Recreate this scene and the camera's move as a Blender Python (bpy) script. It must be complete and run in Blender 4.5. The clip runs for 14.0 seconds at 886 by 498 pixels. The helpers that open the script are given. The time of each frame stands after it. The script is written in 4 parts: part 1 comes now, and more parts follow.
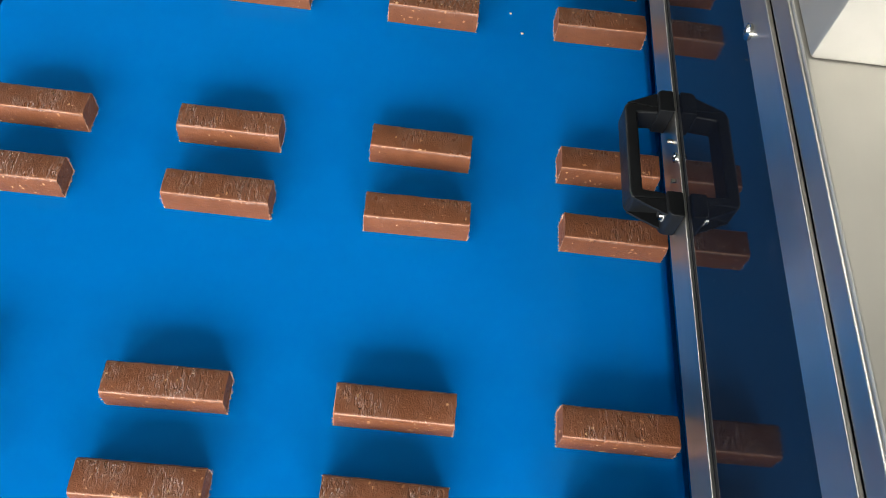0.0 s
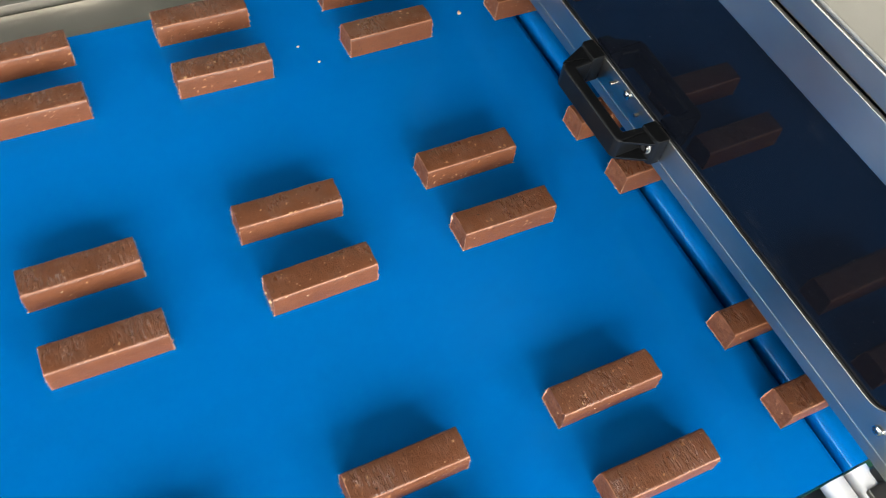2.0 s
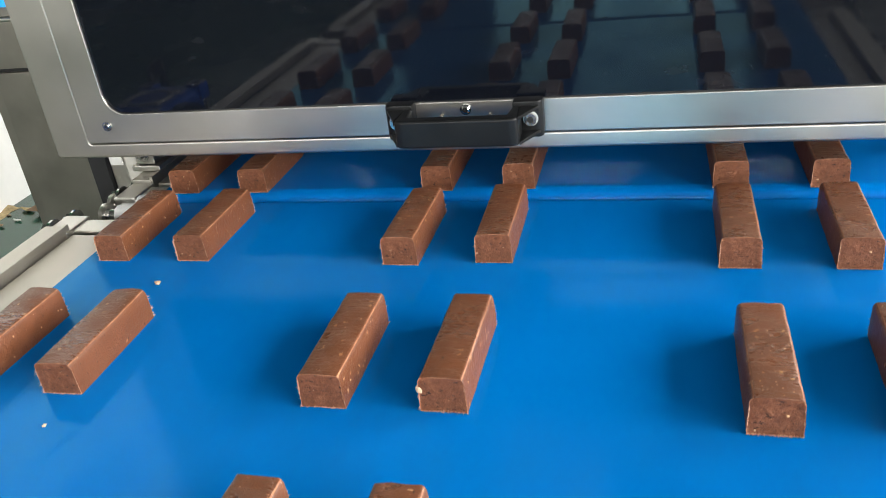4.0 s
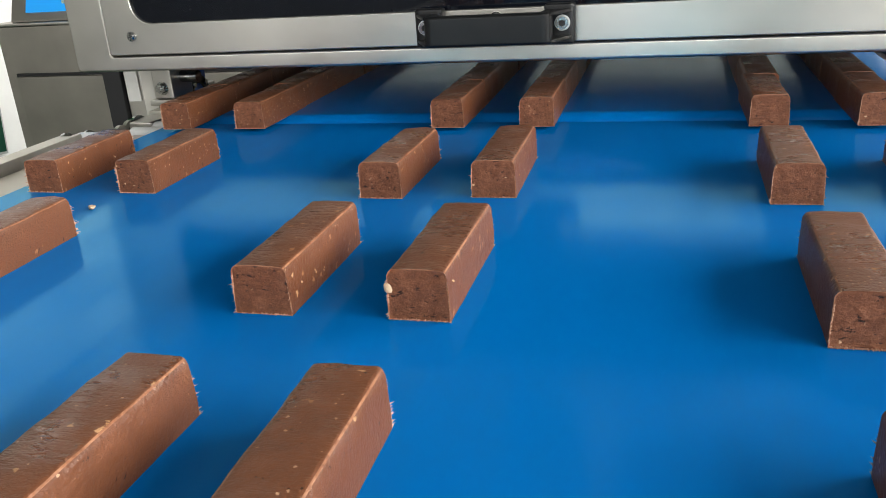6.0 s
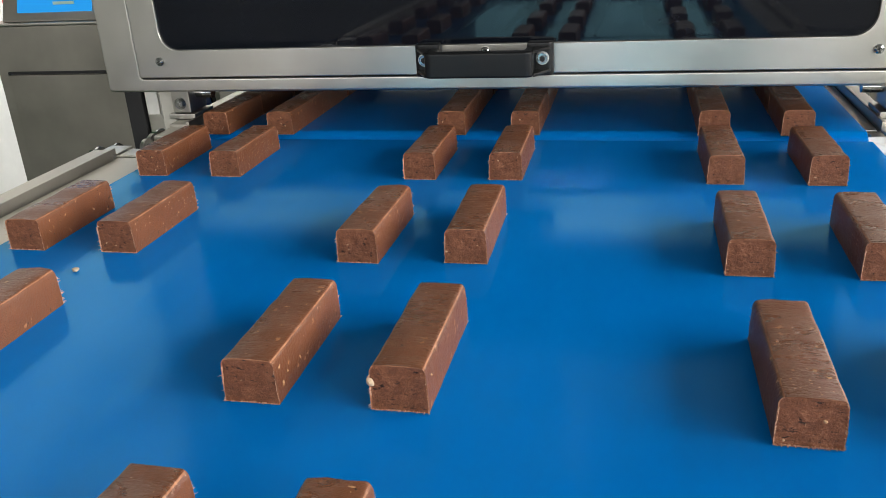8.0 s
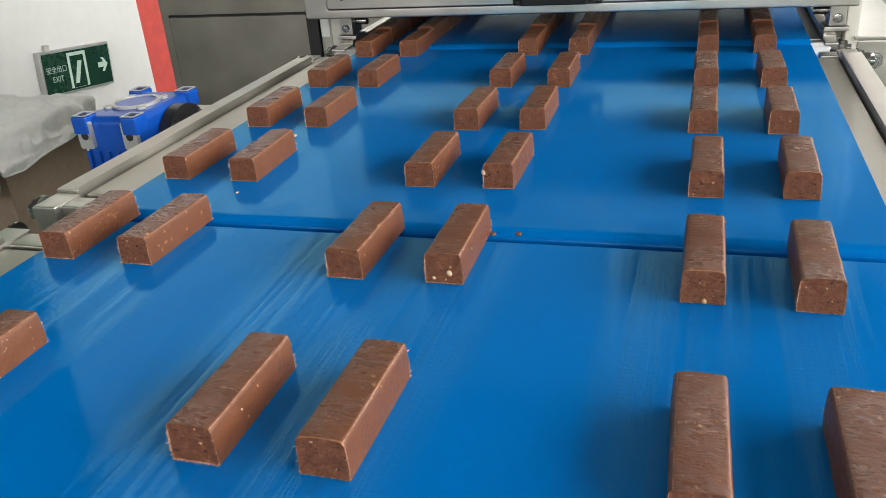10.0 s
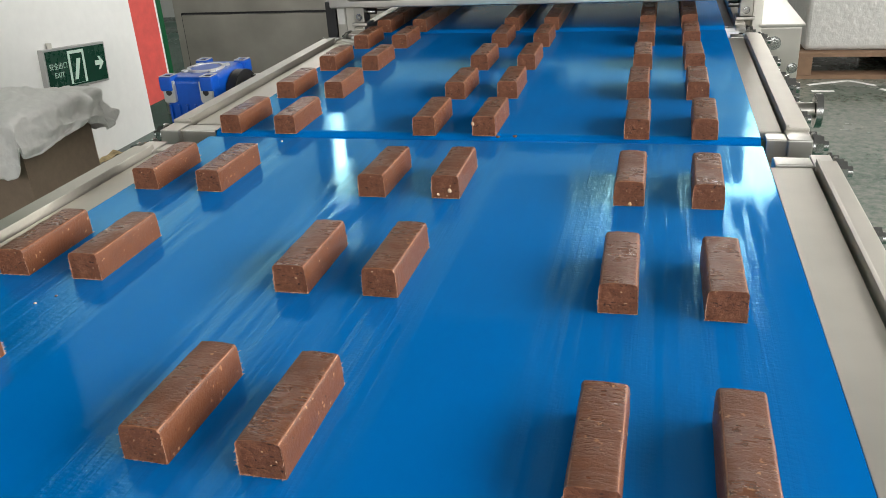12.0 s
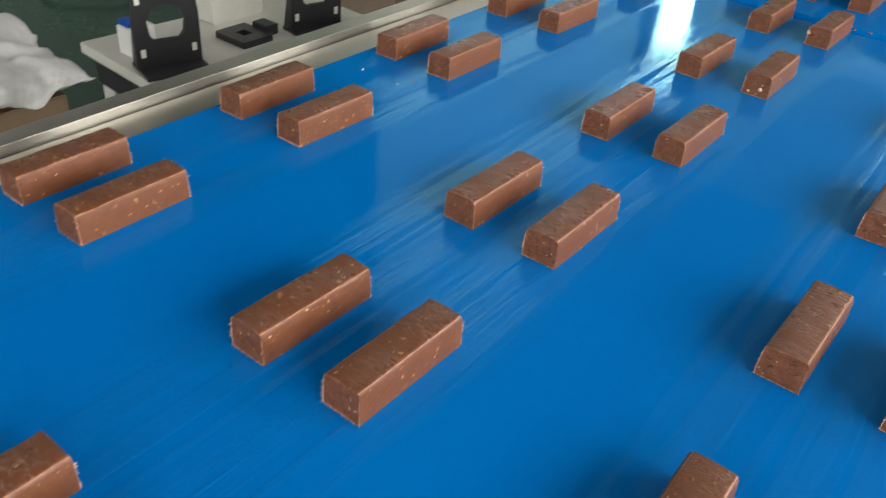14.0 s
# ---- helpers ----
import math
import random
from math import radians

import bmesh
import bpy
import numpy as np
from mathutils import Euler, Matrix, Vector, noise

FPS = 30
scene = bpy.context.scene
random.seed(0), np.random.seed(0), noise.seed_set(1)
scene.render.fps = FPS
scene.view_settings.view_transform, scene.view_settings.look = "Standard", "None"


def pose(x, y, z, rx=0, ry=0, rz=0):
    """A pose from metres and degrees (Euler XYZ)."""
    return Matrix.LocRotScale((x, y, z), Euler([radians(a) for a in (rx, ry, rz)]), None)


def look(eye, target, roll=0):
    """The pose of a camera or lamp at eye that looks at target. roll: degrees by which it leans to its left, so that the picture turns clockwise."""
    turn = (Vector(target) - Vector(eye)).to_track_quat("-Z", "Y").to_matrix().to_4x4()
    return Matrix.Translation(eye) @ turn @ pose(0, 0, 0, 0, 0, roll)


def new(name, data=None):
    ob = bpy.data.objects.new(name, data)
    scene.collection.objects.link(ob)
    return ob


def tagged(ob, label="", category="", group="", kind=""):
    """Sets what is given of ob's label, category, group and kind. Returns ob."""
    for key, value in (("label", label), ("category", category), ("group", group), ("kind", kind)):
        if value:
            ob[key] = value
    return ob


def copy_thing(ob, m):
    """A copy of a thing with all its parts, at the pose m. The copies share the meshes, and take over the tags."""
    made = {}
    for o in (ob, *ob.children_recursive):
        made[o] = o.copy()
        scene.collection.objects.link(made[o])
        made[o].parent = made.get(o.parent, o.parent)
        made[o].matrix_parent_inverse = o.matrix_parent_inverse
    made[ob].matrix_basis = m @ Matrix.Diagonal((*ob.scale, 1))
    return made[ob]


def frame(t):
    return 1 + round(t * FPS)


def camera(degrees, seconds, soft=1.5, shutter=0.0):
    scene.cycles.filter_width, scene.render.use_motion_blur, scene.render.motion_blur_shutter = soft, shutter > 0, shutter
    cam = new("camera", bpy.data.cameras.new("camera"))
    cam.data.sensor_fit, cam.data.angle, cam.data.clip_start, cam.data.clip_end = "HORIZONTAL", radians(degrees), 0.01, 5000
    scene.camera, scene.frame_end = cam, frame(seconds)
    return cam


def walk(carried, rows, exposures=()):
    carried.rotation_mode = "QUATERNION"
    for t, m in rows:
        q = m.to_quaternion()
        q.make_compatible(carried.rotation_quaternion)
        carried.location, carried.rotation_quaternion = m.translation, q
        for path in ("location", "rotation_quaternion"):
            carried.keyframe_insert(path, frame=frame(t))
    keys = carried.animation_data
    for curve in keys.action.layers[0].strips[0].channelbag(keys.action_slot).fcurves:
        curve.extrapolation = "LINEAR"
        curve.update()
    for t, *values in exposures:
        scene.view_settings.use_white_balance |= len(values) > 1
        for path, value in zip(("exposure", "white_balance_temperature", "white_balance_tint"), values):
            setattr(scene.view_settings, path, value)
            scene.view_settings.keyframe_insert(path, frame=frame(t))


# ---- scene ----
cam = camera(56.36, 14.0, soft=0.8, shutter=0.10)
PATH = [
    (0.0, 0.4100, 0.4039, 0.5912, 30.40, -5.27, 93.86),
    (0.5, 0.3855, 0.3249, 0.5913, 29.75, -5.93, 90.01),
    (1.0, 0.3906, 0.2238, 0.5899, 30.14, -7.00, 86.24),
    (1.5, 0.4054, 0.1841, 0.6056, 30.93, -7.27, 80.93),
    (2.0, 0.3594, 0.2049, 0.5772, 33.39, -6.25, 64.56),
    (2.5, 0.2387, 0.2511, 0.5228, 37.12, -3.12, 48.13),
    (3.0, 0.1553, 0.2104, 0.4509, 44.65, 0.66, 28.31),
    (3.5, 0.1498, 0.1046, 0.3927, 52.72, 5.96, 17.40),
    (4.0, 0.1490, 0.0090, 0.2900, 62.02, 6.57, 13.11),
    (4.2, 0.1345, -0.0151, 0.2356, 64.46, 6.45, 15.38),
    (6.3, 0.1327, -0.0347, 0.1505, 69.33, 3.27, 14.36),
    (6.5, 0.1327, -0.0359, 0.1485, 69.79, 2.96, 14.24),
    (6.7, 0.1330, -0.0406, 0.1463, 69.55, 2.82, 13.85),
    (7.0, 0.1301, -0.0495, 0.1490, 69.43, 2.06, 13.36),
    (7.2, 0.1177, -0.0657, 0.1730, 67.67, 2.25, 12.05),
    (9.3, 0.1812, -0.3584, 0.2184, 67.07, 4.63, 13.16),
    (9.5, 0.1871, -0.4235, 0.2208, 66.10, 3.76, 14.41),
    (10.0, 0.1943, -0.5619, 0.2619, 64.45, 4.29, 16.28),
    (10.5, 0.2054, -0.6843, 0.2647, 63.73, 3.99, 15.28),
    (11.0, 0.2218, -0.7741, 0.2630, 64.87, 3.02, 16.53),
    (11.5, 0.2277, -0.8429, 0.2790, 65.60, 3.44, 13.19),
    (12.0, 0.2223, -0.8979, 0.2810, 65.19, 3.29, 13.76),
    (12.5, 0.2268, -0.9498, 0.2725, 65.43, 3.78, 14.87),
    (13.0, 0.2313, -1.0055, 0.2799, 65.31, 3.71, 15.10),
    (13.5, 0.2281, -1.0429, 0.2971, 62.35, 1.92, 23.20),
    (13.8, 0.2380, -1.0707, 0.3104, 58.97, -0.94, 30.35),
    (14.0, 0.2509, -1.1145, 0.3233, 55.22, -3.97, 38.34),
]
walk(cam, [(r[0], pose(*r[1:])) for r in PATH], [(0.0, 0.58), (1.5, 0.53), (2.5, 0.70), (3.0, 0.95), (3.5, 0.95), (4.2, 0.6), (6.5, 0.25), (9.5, 0.03), (12.5, -0.12), (13.5, -0.27), (14.0, 0.0)])

# ---- light: daylight through the windows of the hall, the south row added as fill ----
FLOOR, CEIL = -0.9, 3.4
world = bpy.data.worlds.new("world")
scene.world = world
world.use_nodes = True
wn = world.node_tree
sky = wn.nodes.new("ShaderNodeTexSky")
sky.sky_type, sky.sun_disc = "NISHITA", False
sky.sun_elevation, sky.sun_rotation = radians(40), radians(120)
wn.nodes["Background"].inputs[1].default_value = 0.12
wn.links.new(sky.outputs[0], wn.nodes["Background"].inputs[0])


def window_lamp(name, m, w, h, watts, tint=(1.0, 0.985, 0.95)):
    la = bpy.data.lights.new(name, "AREA")
    la.shape, la.size, la.size_y, la.energy, la.color = "RECTANGLE", w, h, watts, tint
    ob = new(name, la)
    ob.matrix_basis = m
    return ob


# x of the side walls, y of the end walls, and their windows (centre, width, sill, head)
WEST, EAST, SOUTH, NORTH = -6.0, 4.6, -6.0, 6.5
EAST_WINDOWS = [(-3.2, 2.2), (-0.4, 2.2), (2.4, 2.2)]
NORTH_WINDOWS = [(-2.62, 0.55), (-0.4, 0.8), (0.95, 0.8), (3.2, 1.4)]
# unseen south row, added to brighten the steel and the bars' front faces
ADDED_SOUTH_WINDOWS = [(-3.2, 2.2), (-0.2, 2.2), (2.8, 2.2)]
SILL, HEAD = 0.55, 2.7
NSILL, NHEAD = 1.80, 2.60
for yc, w in EAST_WINDOWS:
    window_lamp("window_daylight", look((EAST - 0.02, yc, (SILL + HEAD) / 2), (0, yc, 0.9)), w - 0.1, HEAD - SILL - 0.1, 192)
for xc, w in NORTH_WINDOWS:
    window_lamp("window_daylight", look((xc, NORTH - 0.02, (NSILL + NHEAD) / 2), (xc, 0, 1.6)), w - 0.1, NHEAD - NSILL - 0.1, 38 * w)
# fill light from the added south row
for xc, w in ADDED_SOUTH_WINDOWS:
    window_lamp("window_daylight", look((xc, SOUTH + 0.02, (SILL + HEAD) / 2), (xc, 0, 0.9)), w - 0.1, HEAD - SILL - 0.1, 62)


# ---- materials ----
def material(name, color, rough=0.5, metal=0.0, spec=0.5):
    m = bpy.data.materials.new(name)
    m.use_nodes = True
    b = m.node_tree.nodes["Principled BSDF"]
    b.inputs["Base Color"].default_value = (*color, 1)
    b.inputs["Roughness"].default_value = rough
    b.inputs["Metallic"].default_value = metal
    b.inputs["Specular IOR Level"].default_value = spec
    return m, m.node_tree, b


def coords(nt, scale=(1, 1, 1), kind="Object"):
    tc = nt.nodes.new("ShaderNodeTexCoord")
    mp = nt.nodes.new("ShaderNodeMapping")
    mp.inputs["Scale"].default_value = scale
    nt.links.new(tc.outputs[kind], mp.inputs["Vector"])
    return mp.outputs["Vector"]


def noise_tex(nt, vec, scale, detail=4, rough=0.55):
    n = nt.nodes.new("ShaderNodeTexNoise")
    n.inputs["Scale"].default_value, n.inputs["Detail"].default_value, n.inputs["Roughness"].default_value = scale, detail, rough
    nt.links.new(vec, n.inputs["Vector"])
    return n.outputs["Fac"]


def ramp(nt, fac, stops):
    r = nt.nodes.new("ShaderNodeValToRGB")
    els = r.color_ramp.elements
    while len(els) < len(stops):
        els.new(0.5)
    for e, (p, c) in zip(els, stops):
        e.position = p
        e.color = (*c, 1) if isinstance(c, tuple) else (c, c, c, 1)
    nt.links.new(fac, r.inputs["Fac"])
    return r.outputs["Color"]


def mix(nt, fac, a, b, mode="MIX"):
    n = nt.nodes.new("ShaderNodeMix")
    n.data_type, n.blend_type = "RGBA", mode
    for sock, v in ((n.inputs[0], fac), (n.inputs[6], a), (n.inputs[7], b)):
        if isinstance(v, (int, float)):
            sock.default_value = v
        elif isinstance(v, tuple):
            sock.default_value = (*v, 1)
        else:
            nt.links.new(v, sock)
    return n.outputs[2]


def bump(nt, b, height, strength=0.3, distance=0.001):
    n = nt.nodes.new("ShaderNodeBump")
    n.inputs["Strength"].default_value, n.inputs["Distance"].default_value = strength, distance
    nt.links.new(height, n.inputs["Height"])
    nt.links.new(n.outputs["Normal"], b.inputs["Normal"])
    return n


def plain(name, color, rough=0.5, metal=0.0, grain=40, vary=0.12, bumps=0.08, dist=0.0006):
    """A surface with two scales of variation in colour and gloss."""
    m, nt, b = material(name, color, rough, metal)
    v = coords(nt)
    big, fine = noise_tex(nt, v, grain * 0.08, 3), noise_tex(nt, v, grain, 5)
    lo = tuple(c * (1 - vary) for c in color)
    hi = tuple(min(1, c * (1 + vary)) for c in color)
    both = mix(nt, 0.4, big, fine)
    nt.links.new(ramp(nt, both, [(0.3, lo), (0.7, hi)]), b.inputs["Base Color"])
    nt.links.new(ramp(nt, both, [(0.3, max(0, rough - 0.08)), (0.7, min(1, rough + 0.08))]), b.inputs["Roughness"])
    if bumps:
        bump(nt, b, fine, bumps, dist)
    return m


def steel(name, color=(0.56, 0.54, 0.50), rough=0.4, along=(1, 25, 25)):
    """Brushed stainless steel, the brush marks running along one axis."""
    m, nt, b = material(name, color, rough, 1.0)
    brush = noise_tex(nt, coords(nt, along), 14, 2, 0.5)
    smudge = noise_tex(nt, coords(nt), 9, 3)
    nt.links.new(ramp(nt, mix(nt, 0.85, brush, smudge), [(0.3, rough - 0.05), (0.7, rough + 0.06)]), b.inputs["Roughness"])
    nt.links.new(ramp(nt, smudge, [(0.3, tuple(c * 0.80 for c in color)), (0.7, color)]), b.inputs["Base Color"])
    return m


def belt_material(name, smeared, dull=0.0, ior=(1.12, 1.39), tint=(0.40, 0.88, 1.0)):
    """Blue food-grade belt under a thin bluish gloss; grease smears in the lanes change gloss and relief."""
    m = bpy.data.materials.new(name)
    m.use_nodes = True
    nt = m.node_tree
    nt.nodes.remove(nt.nodes["Principled BSDF"])
    base, gloss = nt.nodes.new("ShaderNodeBsdfDiffuse"), nt.nodes.new("ShaderNodeBsdfGlossy")
    fres, blend = nt.nodes.new("ShaderNodeFresnel"), nt.nodes.new("ShaderNodeMixShader")
    gloss.inputs["Color"].default_value = (*tint, 1)
    nt.links.new(fres.outputs[0], blend.inputs[0])
    nt.links.new(base.outputs[0], blend.inputs[1])
    nt.links.new(gloss.outputs[0], blend.inputs[2])
    nt.links.new(blend.outputs[0], nt.nodes["Material Output"].inputs["Surface"])
    obj = coords(nt)
    cloudy = noise_tex(nt, coords(nt, (1, 0.5, 1)), 5, 4)
    patch = noise_tex(nt, coords(nt, (1, 0.6, 1)), 13, 2, 0.5)
    weave = noise_tex(nt, obj, 900, 2)
    nt.links.new(ramp(nt, cloudy, [(0.1, (0.0, 0.135, 0.455)), (0.9, (0.0, 0.163, 0.525))]), base.inputs["Color"])
    bp = nt.nodes.new("ShaderNodeBump")
    for n in (base, gloss, fres):
        nt.links.new(bp.outputs[0], n.inputs["Normal"])

    def number(fac, lo, hi, a, c):
        r = nt.nodes.new("ShaderNodeMapRange")
        for k, x in zip(("From Min", "From Max", "To Min", "To Max"), (lo, hi, a, c)):
            r.inputs[k].default_value = x
        nt.links.new(fac, r.inputs["Value"])
        return r.outputs[0]

    if smeared:
        sep = nt.nodes.new("ShaderNodeSeparateXYZ")
        nt.links.new(obj, sep.inputs[0])
        stops = [(0.0, 0.1)]
        for c in (-0.244, 0.0, 0.239):
            u = (c + 0.305) / 0.639
            stops += [(u - 0.155, 0.05), (u - 0.115, 0.9), (u, 0.75), (u + 0.09, 1.0), (u + 0.13, 0.05)]
        lane = ramp(nt, number(sep.outputs["X"], -0.305, 0.334, 0, 1), [q for q in stops if 0 <= q[0] <= 1])
        streak = noise_tex(nt, coords(nt, (1, 0.022, 1)), 120, 4, 0.65)
        band = noise_tex(nt, coords(nt, (1, 0.08, 1)), 40, 4, 0.6)
        wet = mix(nt, 1.0, lane, ramp(nt, mix(nt, 0.5, streak, band), [(0.44, 0.0), (0.53, 1.0)]), "MULTIPLY")
        ripple = noise_tex(nt, coords(nt, (0.55, 1.0, 1)), 420, 3, 0.55)
        thin = mix(nt, 0.5, streak, weave)
        relief = mix(nt, wet, mix(nt, 0.99, thin, (0.5, 0.5, 0.5)), mix(nt, 0.72, ripple, streak))
        nt.links.new(number(wet, 0, 1, 0.055, 0.07), gloss.inputs["Roughness"])
        nt.links.new(number(wet, 0, 1, 1.21, 1.75), fres.inputs["IOR"])
        nt.links.new(relief, bp.inputs["Height"])
        bp.inputs["Strength"].default_value, bp.inputs["Distance"].default_value = 0.8, 0.0012
    else:
        wiped = noise_tex(nt, coords(nt, (1, 0.3, 1)), 42, 4, 0.65)
        film = mix(nt, 0.4, mix(nt, 0.6, cloudy, patch), wiped)
        gloss.inputs["Roughness"].default_value = 0.12 + dull
        nt.links.new(number(film, 0.38, 0.66, *ior), fres.inputs["IOR"])
        nt.links.new(weave, bp.inputs["Height"])
        bp.inputs["Strength"].default_value, bp.inputs["Distance"].default_value = 0.05, 0.0005
    return m


def shifted(nt):
    """Object space moved by a chance step for every object, so that no two bars look alike."""
    info = nt.nodes.new("ShaderNodeObjectInfo")
    shift = nt.nodes.new("ShaderNodeVectorMath")
    shift.operation = "MULTIPLY_ADD"
    comb = nt.nodes.new("ShaderNodeCombineXYZ")
    for s in comb.inputs:
        nt.links.new(info.outputs["Random"], s)
    nt.links.new(comb.outputs[0], shift.inputs[0])
    shift.inputs[1].default_value = (3, 5, 7)
    nt.links.new(coords(nt), shift.inputs[2])
    return shift.outputs[0]


def stretched(nt, v, scale):
    mp = nt.nodes.new("ShaderNodeMapping")
    mp.inputs["Scale"].default_value = scale
    nt.links.new(v, mp.inputs["Vector"])
    return mp.outputs["Vector"]


def flecks(nt, v, scale, share, size, ragged):
    """1 inside scattered ragged nut pieces, 0 elsewhere."""
    vo = nt.nodes.new("ShaderNodeTexVoronoi")
    vo.inputs["Scale"].default_value = scale
    nt.links.new(v, vo.inputs["Vector"])
    sep = nt.nodes.new("ShaderNodeSeparateColor")
    nt.links.new(vo.outputs["Color"], sep.inputs[0])
    edge = nt.nodes.new("ShaderNodeMath")
    edge.operation = "MULTIPLY_ADD"
    nt.links.new(noise_tex(nt, v, scale * 2.6, 3, 0.6), edge.inputs[0])
    edge.inputs[1].default_value = ragged
    nt.links.new(vo.outputs["Distance"], edge.inputs[2])
    inside = ramp(nt, edge.outputs[0], [(size + ragged * 0.5 - 0.03, 1.0), (size + ragged * 0.5 + 0.03, 0.0)])
    chosen = ramp(nt, sep.outputs[0], [(share - 0.005, 1.0), (share + 0.005, 0.0)])
    return mix(nt, 1.0, inside, chosen, "MULTIPLY")


def chocolate(name, base=(0.140, 0.049, 0.0205)):
    """Milk chocolate with nut pieces, pores and a glossy wrinkled top skin."""
    m, nt, b = material(name, base, 0.36, 0, 0.34)
    v = shifted(nt)
    sep = nt.nodes.new("ShaderNodeSeparateXYZ")
    nt.links.new(coords(nt), sep.inputs[0])
    top = ramp(nt, sep.outputs["Z"], [(0.0195, 0.0), (0.0222, 1.0)])
    soft, grain = noise_tex(nt, v, 75, 4), noise_tex(nt, v, 800, 4, 0.65)
    col = ramp(nt, mix(nt, 0.45, soft, grain), [(0.3, tuple(c * 0.78 for c in base)), (0.7, tuple(c * 1.2 for c in base))])
    pores = noise_tex(nt, v, 380, 3, 0.6)
    hole = ramp(nt, pores, [(0.295, 1.0), (0.33, 0.0)])
    col = mix(nt, mix(nt, 0.5, (0, 0, 0), flecks(nt, v, 150, 0.13, 0.16, 1.3)), col, (0.52, 0.26, 0.12))
    col = mix(nt, mix(nt, 0.8, (0, 0, 0), flecks(nt, v, 200, 0.10, 0.16, 1.2)), col, (0.56, 0.32, 0.16))
    col = mix(nt, mix(nt, 0.75, (0, 0, 0), flecks(nt, v, 420, 0.10, 0.18, 0.9)), col, (0.58, 0.36, 0.22))
    # the shade inside the pores is put into the colour as near-black spots
    col = mix(nt, hole, col, (0.03, 0.009, 0.004))
    nt.links.new(col, b.inputs["Base Color"])
    skin = noise_tex(nt, stretched(nt, v, (0.42, 1.25, 1)), 230, 4, 0.6)
    crease = ramp(nt, skin, [(0.40, 0.0), (0.52, 1.0), (0.68, 0.7)])
    where = mix(nt, 1.0, top, ramp(nt, noise_tex(nt, v, 26, 3), [(0.38, 0.12), (0.58, 1.0)]), "MULTIPLY")
    plain_relief = mix(nt, 0.5, grain, pores)
    height = mix(nt, where, plain_relief, mix(nt, 0.8, plain_relief, crease))
    nt.links.new(mix(nt, where, ramp(nt, soft, [(0.3, 0.36), (0.7, 0.48)]), ramp(nt, skin, [(0.3, 0.16), (0.7, 0.32)])), b.inputs["Roughness"])
    nt.links.new(mix(nt, where, (0.26, 0.26, 0.26), (1.0, 1.0, 1.0)), b.inputs["Specular IOR Level"])
    bump(nt, b, height, 0.75, 0.0011)
    return m


def ridge(name):
    """The thin pale line on the edges of a bar."""
    m, nt, b = material(name, (0.34, 0.14, 0.07), 0.4, 0, 0.4)
    v = shifted(nt)
    n, fine = noise_tex(nt, v, 120, 4, 0.7), noise_tex(nt, v, 800, 3)
    nt.links.new(ramp(nt, mix(nt, 0.3, n, fine), [(0.37, (0.165, 0.056, 0.024)), (0.58, (0.37, 0.17, 0.09))]), b.inputs["Base Color"])
    bump(nt, b, fine, 0.5, 0.0008)
    return m


def cut_face(name):
    """The crumbly face that the knife leaves: rough, with deep pores and cut nut pieces."""
    m, nt, b = material(name, (0.20, 0.072, 0.034), 0.62, 0, 0.3)
    v = shifted(nt)
    crumb = noise_tex(nt, v, 460, 5, 0.72)
    big = noise_tex(nt, v, 170, 3)
    tear = noise_tex(nt, stretched(nt, v, (0.6, 1, 1.35)), 360, 4, 0.68)
    both = mix(nt, 0.6, big, crumb)
    col = ramp(nt, both, [(0.34, (0.12, 0.04, 0.018)), (0.5, (0.165, 0.058, 0.026)), (0.68, (0.26, 0.105, 0.052))])
    col = mix(nt, mix(nt, 0.85, (0, 0, 0), flecks(nt, v, 260, 0.10, 0.15, 1.1)), col, (0.62, 0.40, 0.24))
    hole = ramp(nt, tear, [(0.34, 1.0), (0.40, 0.0)])
    # torn pores are darkened in the colour too, for the shade in their depth
    col = mix(nt, hole, col, (0.022, 0.007, 0.003))
    nt.links.new(col, b.inputs["Base Color"])
    bump(nt, b, mix(nt, 0.5, both, tear), 1.0, 0.0022)
    return m


def floor_material():
    m, nt, b = material("green epoxy floor", (0.012, 0.075, 0.045), 0.2)
    v = coords(nt)
    dirt, fine = noise_tex(nt, v, 1.6, 6, 0.65), noise_tex(nt, v, 30, 5, 0.7)
    scr = noise_tex(nt, coords(nt, (1, 9, 1)), 6, 5, 0.75)
    col = ramp(nt, mix(nt, 0.4, dirt, fine), [(0.3, (0.008, 0.05, 0.032)), (0.62, (0.018, 0.088, 0.055)), (0.8, (0.05, 0.10, 0.075))])
    col = mix(nt, ramp(nt, scr, [(0.64, 0.0), (0.70, 0.7)]), col, (0.20, 0.23, 0.20))
    # grey beside the line: the floor's bright reflection put into its colour
    sep = nt.nodes.new("ShaderNodeSeparateXYZ")
    nt.links.new(v, sep.inputs[0])
    side = ramp(nt, sep.outputs["X"], [(0.55, 0.0), (0.95, 1.0)])
    painted_sheen = mix(nt, 1.0, side, ramp(nt, mix(nt, 0.6, dirt, fine), [(0.36, 0.15), (0.55, 0.9)]), "MULTIPLY")
    col = mix(nt, painted_sheen, col, (0.20, 0.20, 0.175))
    nt.links.new(col, b.inputs["Base Color"])
    nt.links.new(ramp(nt, dirt, [(0.3, 0.10), (0.7, 0.36)]), b.inputs["Roughness"])
    bump(nt, b, mix(nt, 0.5, dirt, fine), 0.06, 0.003)
    return m


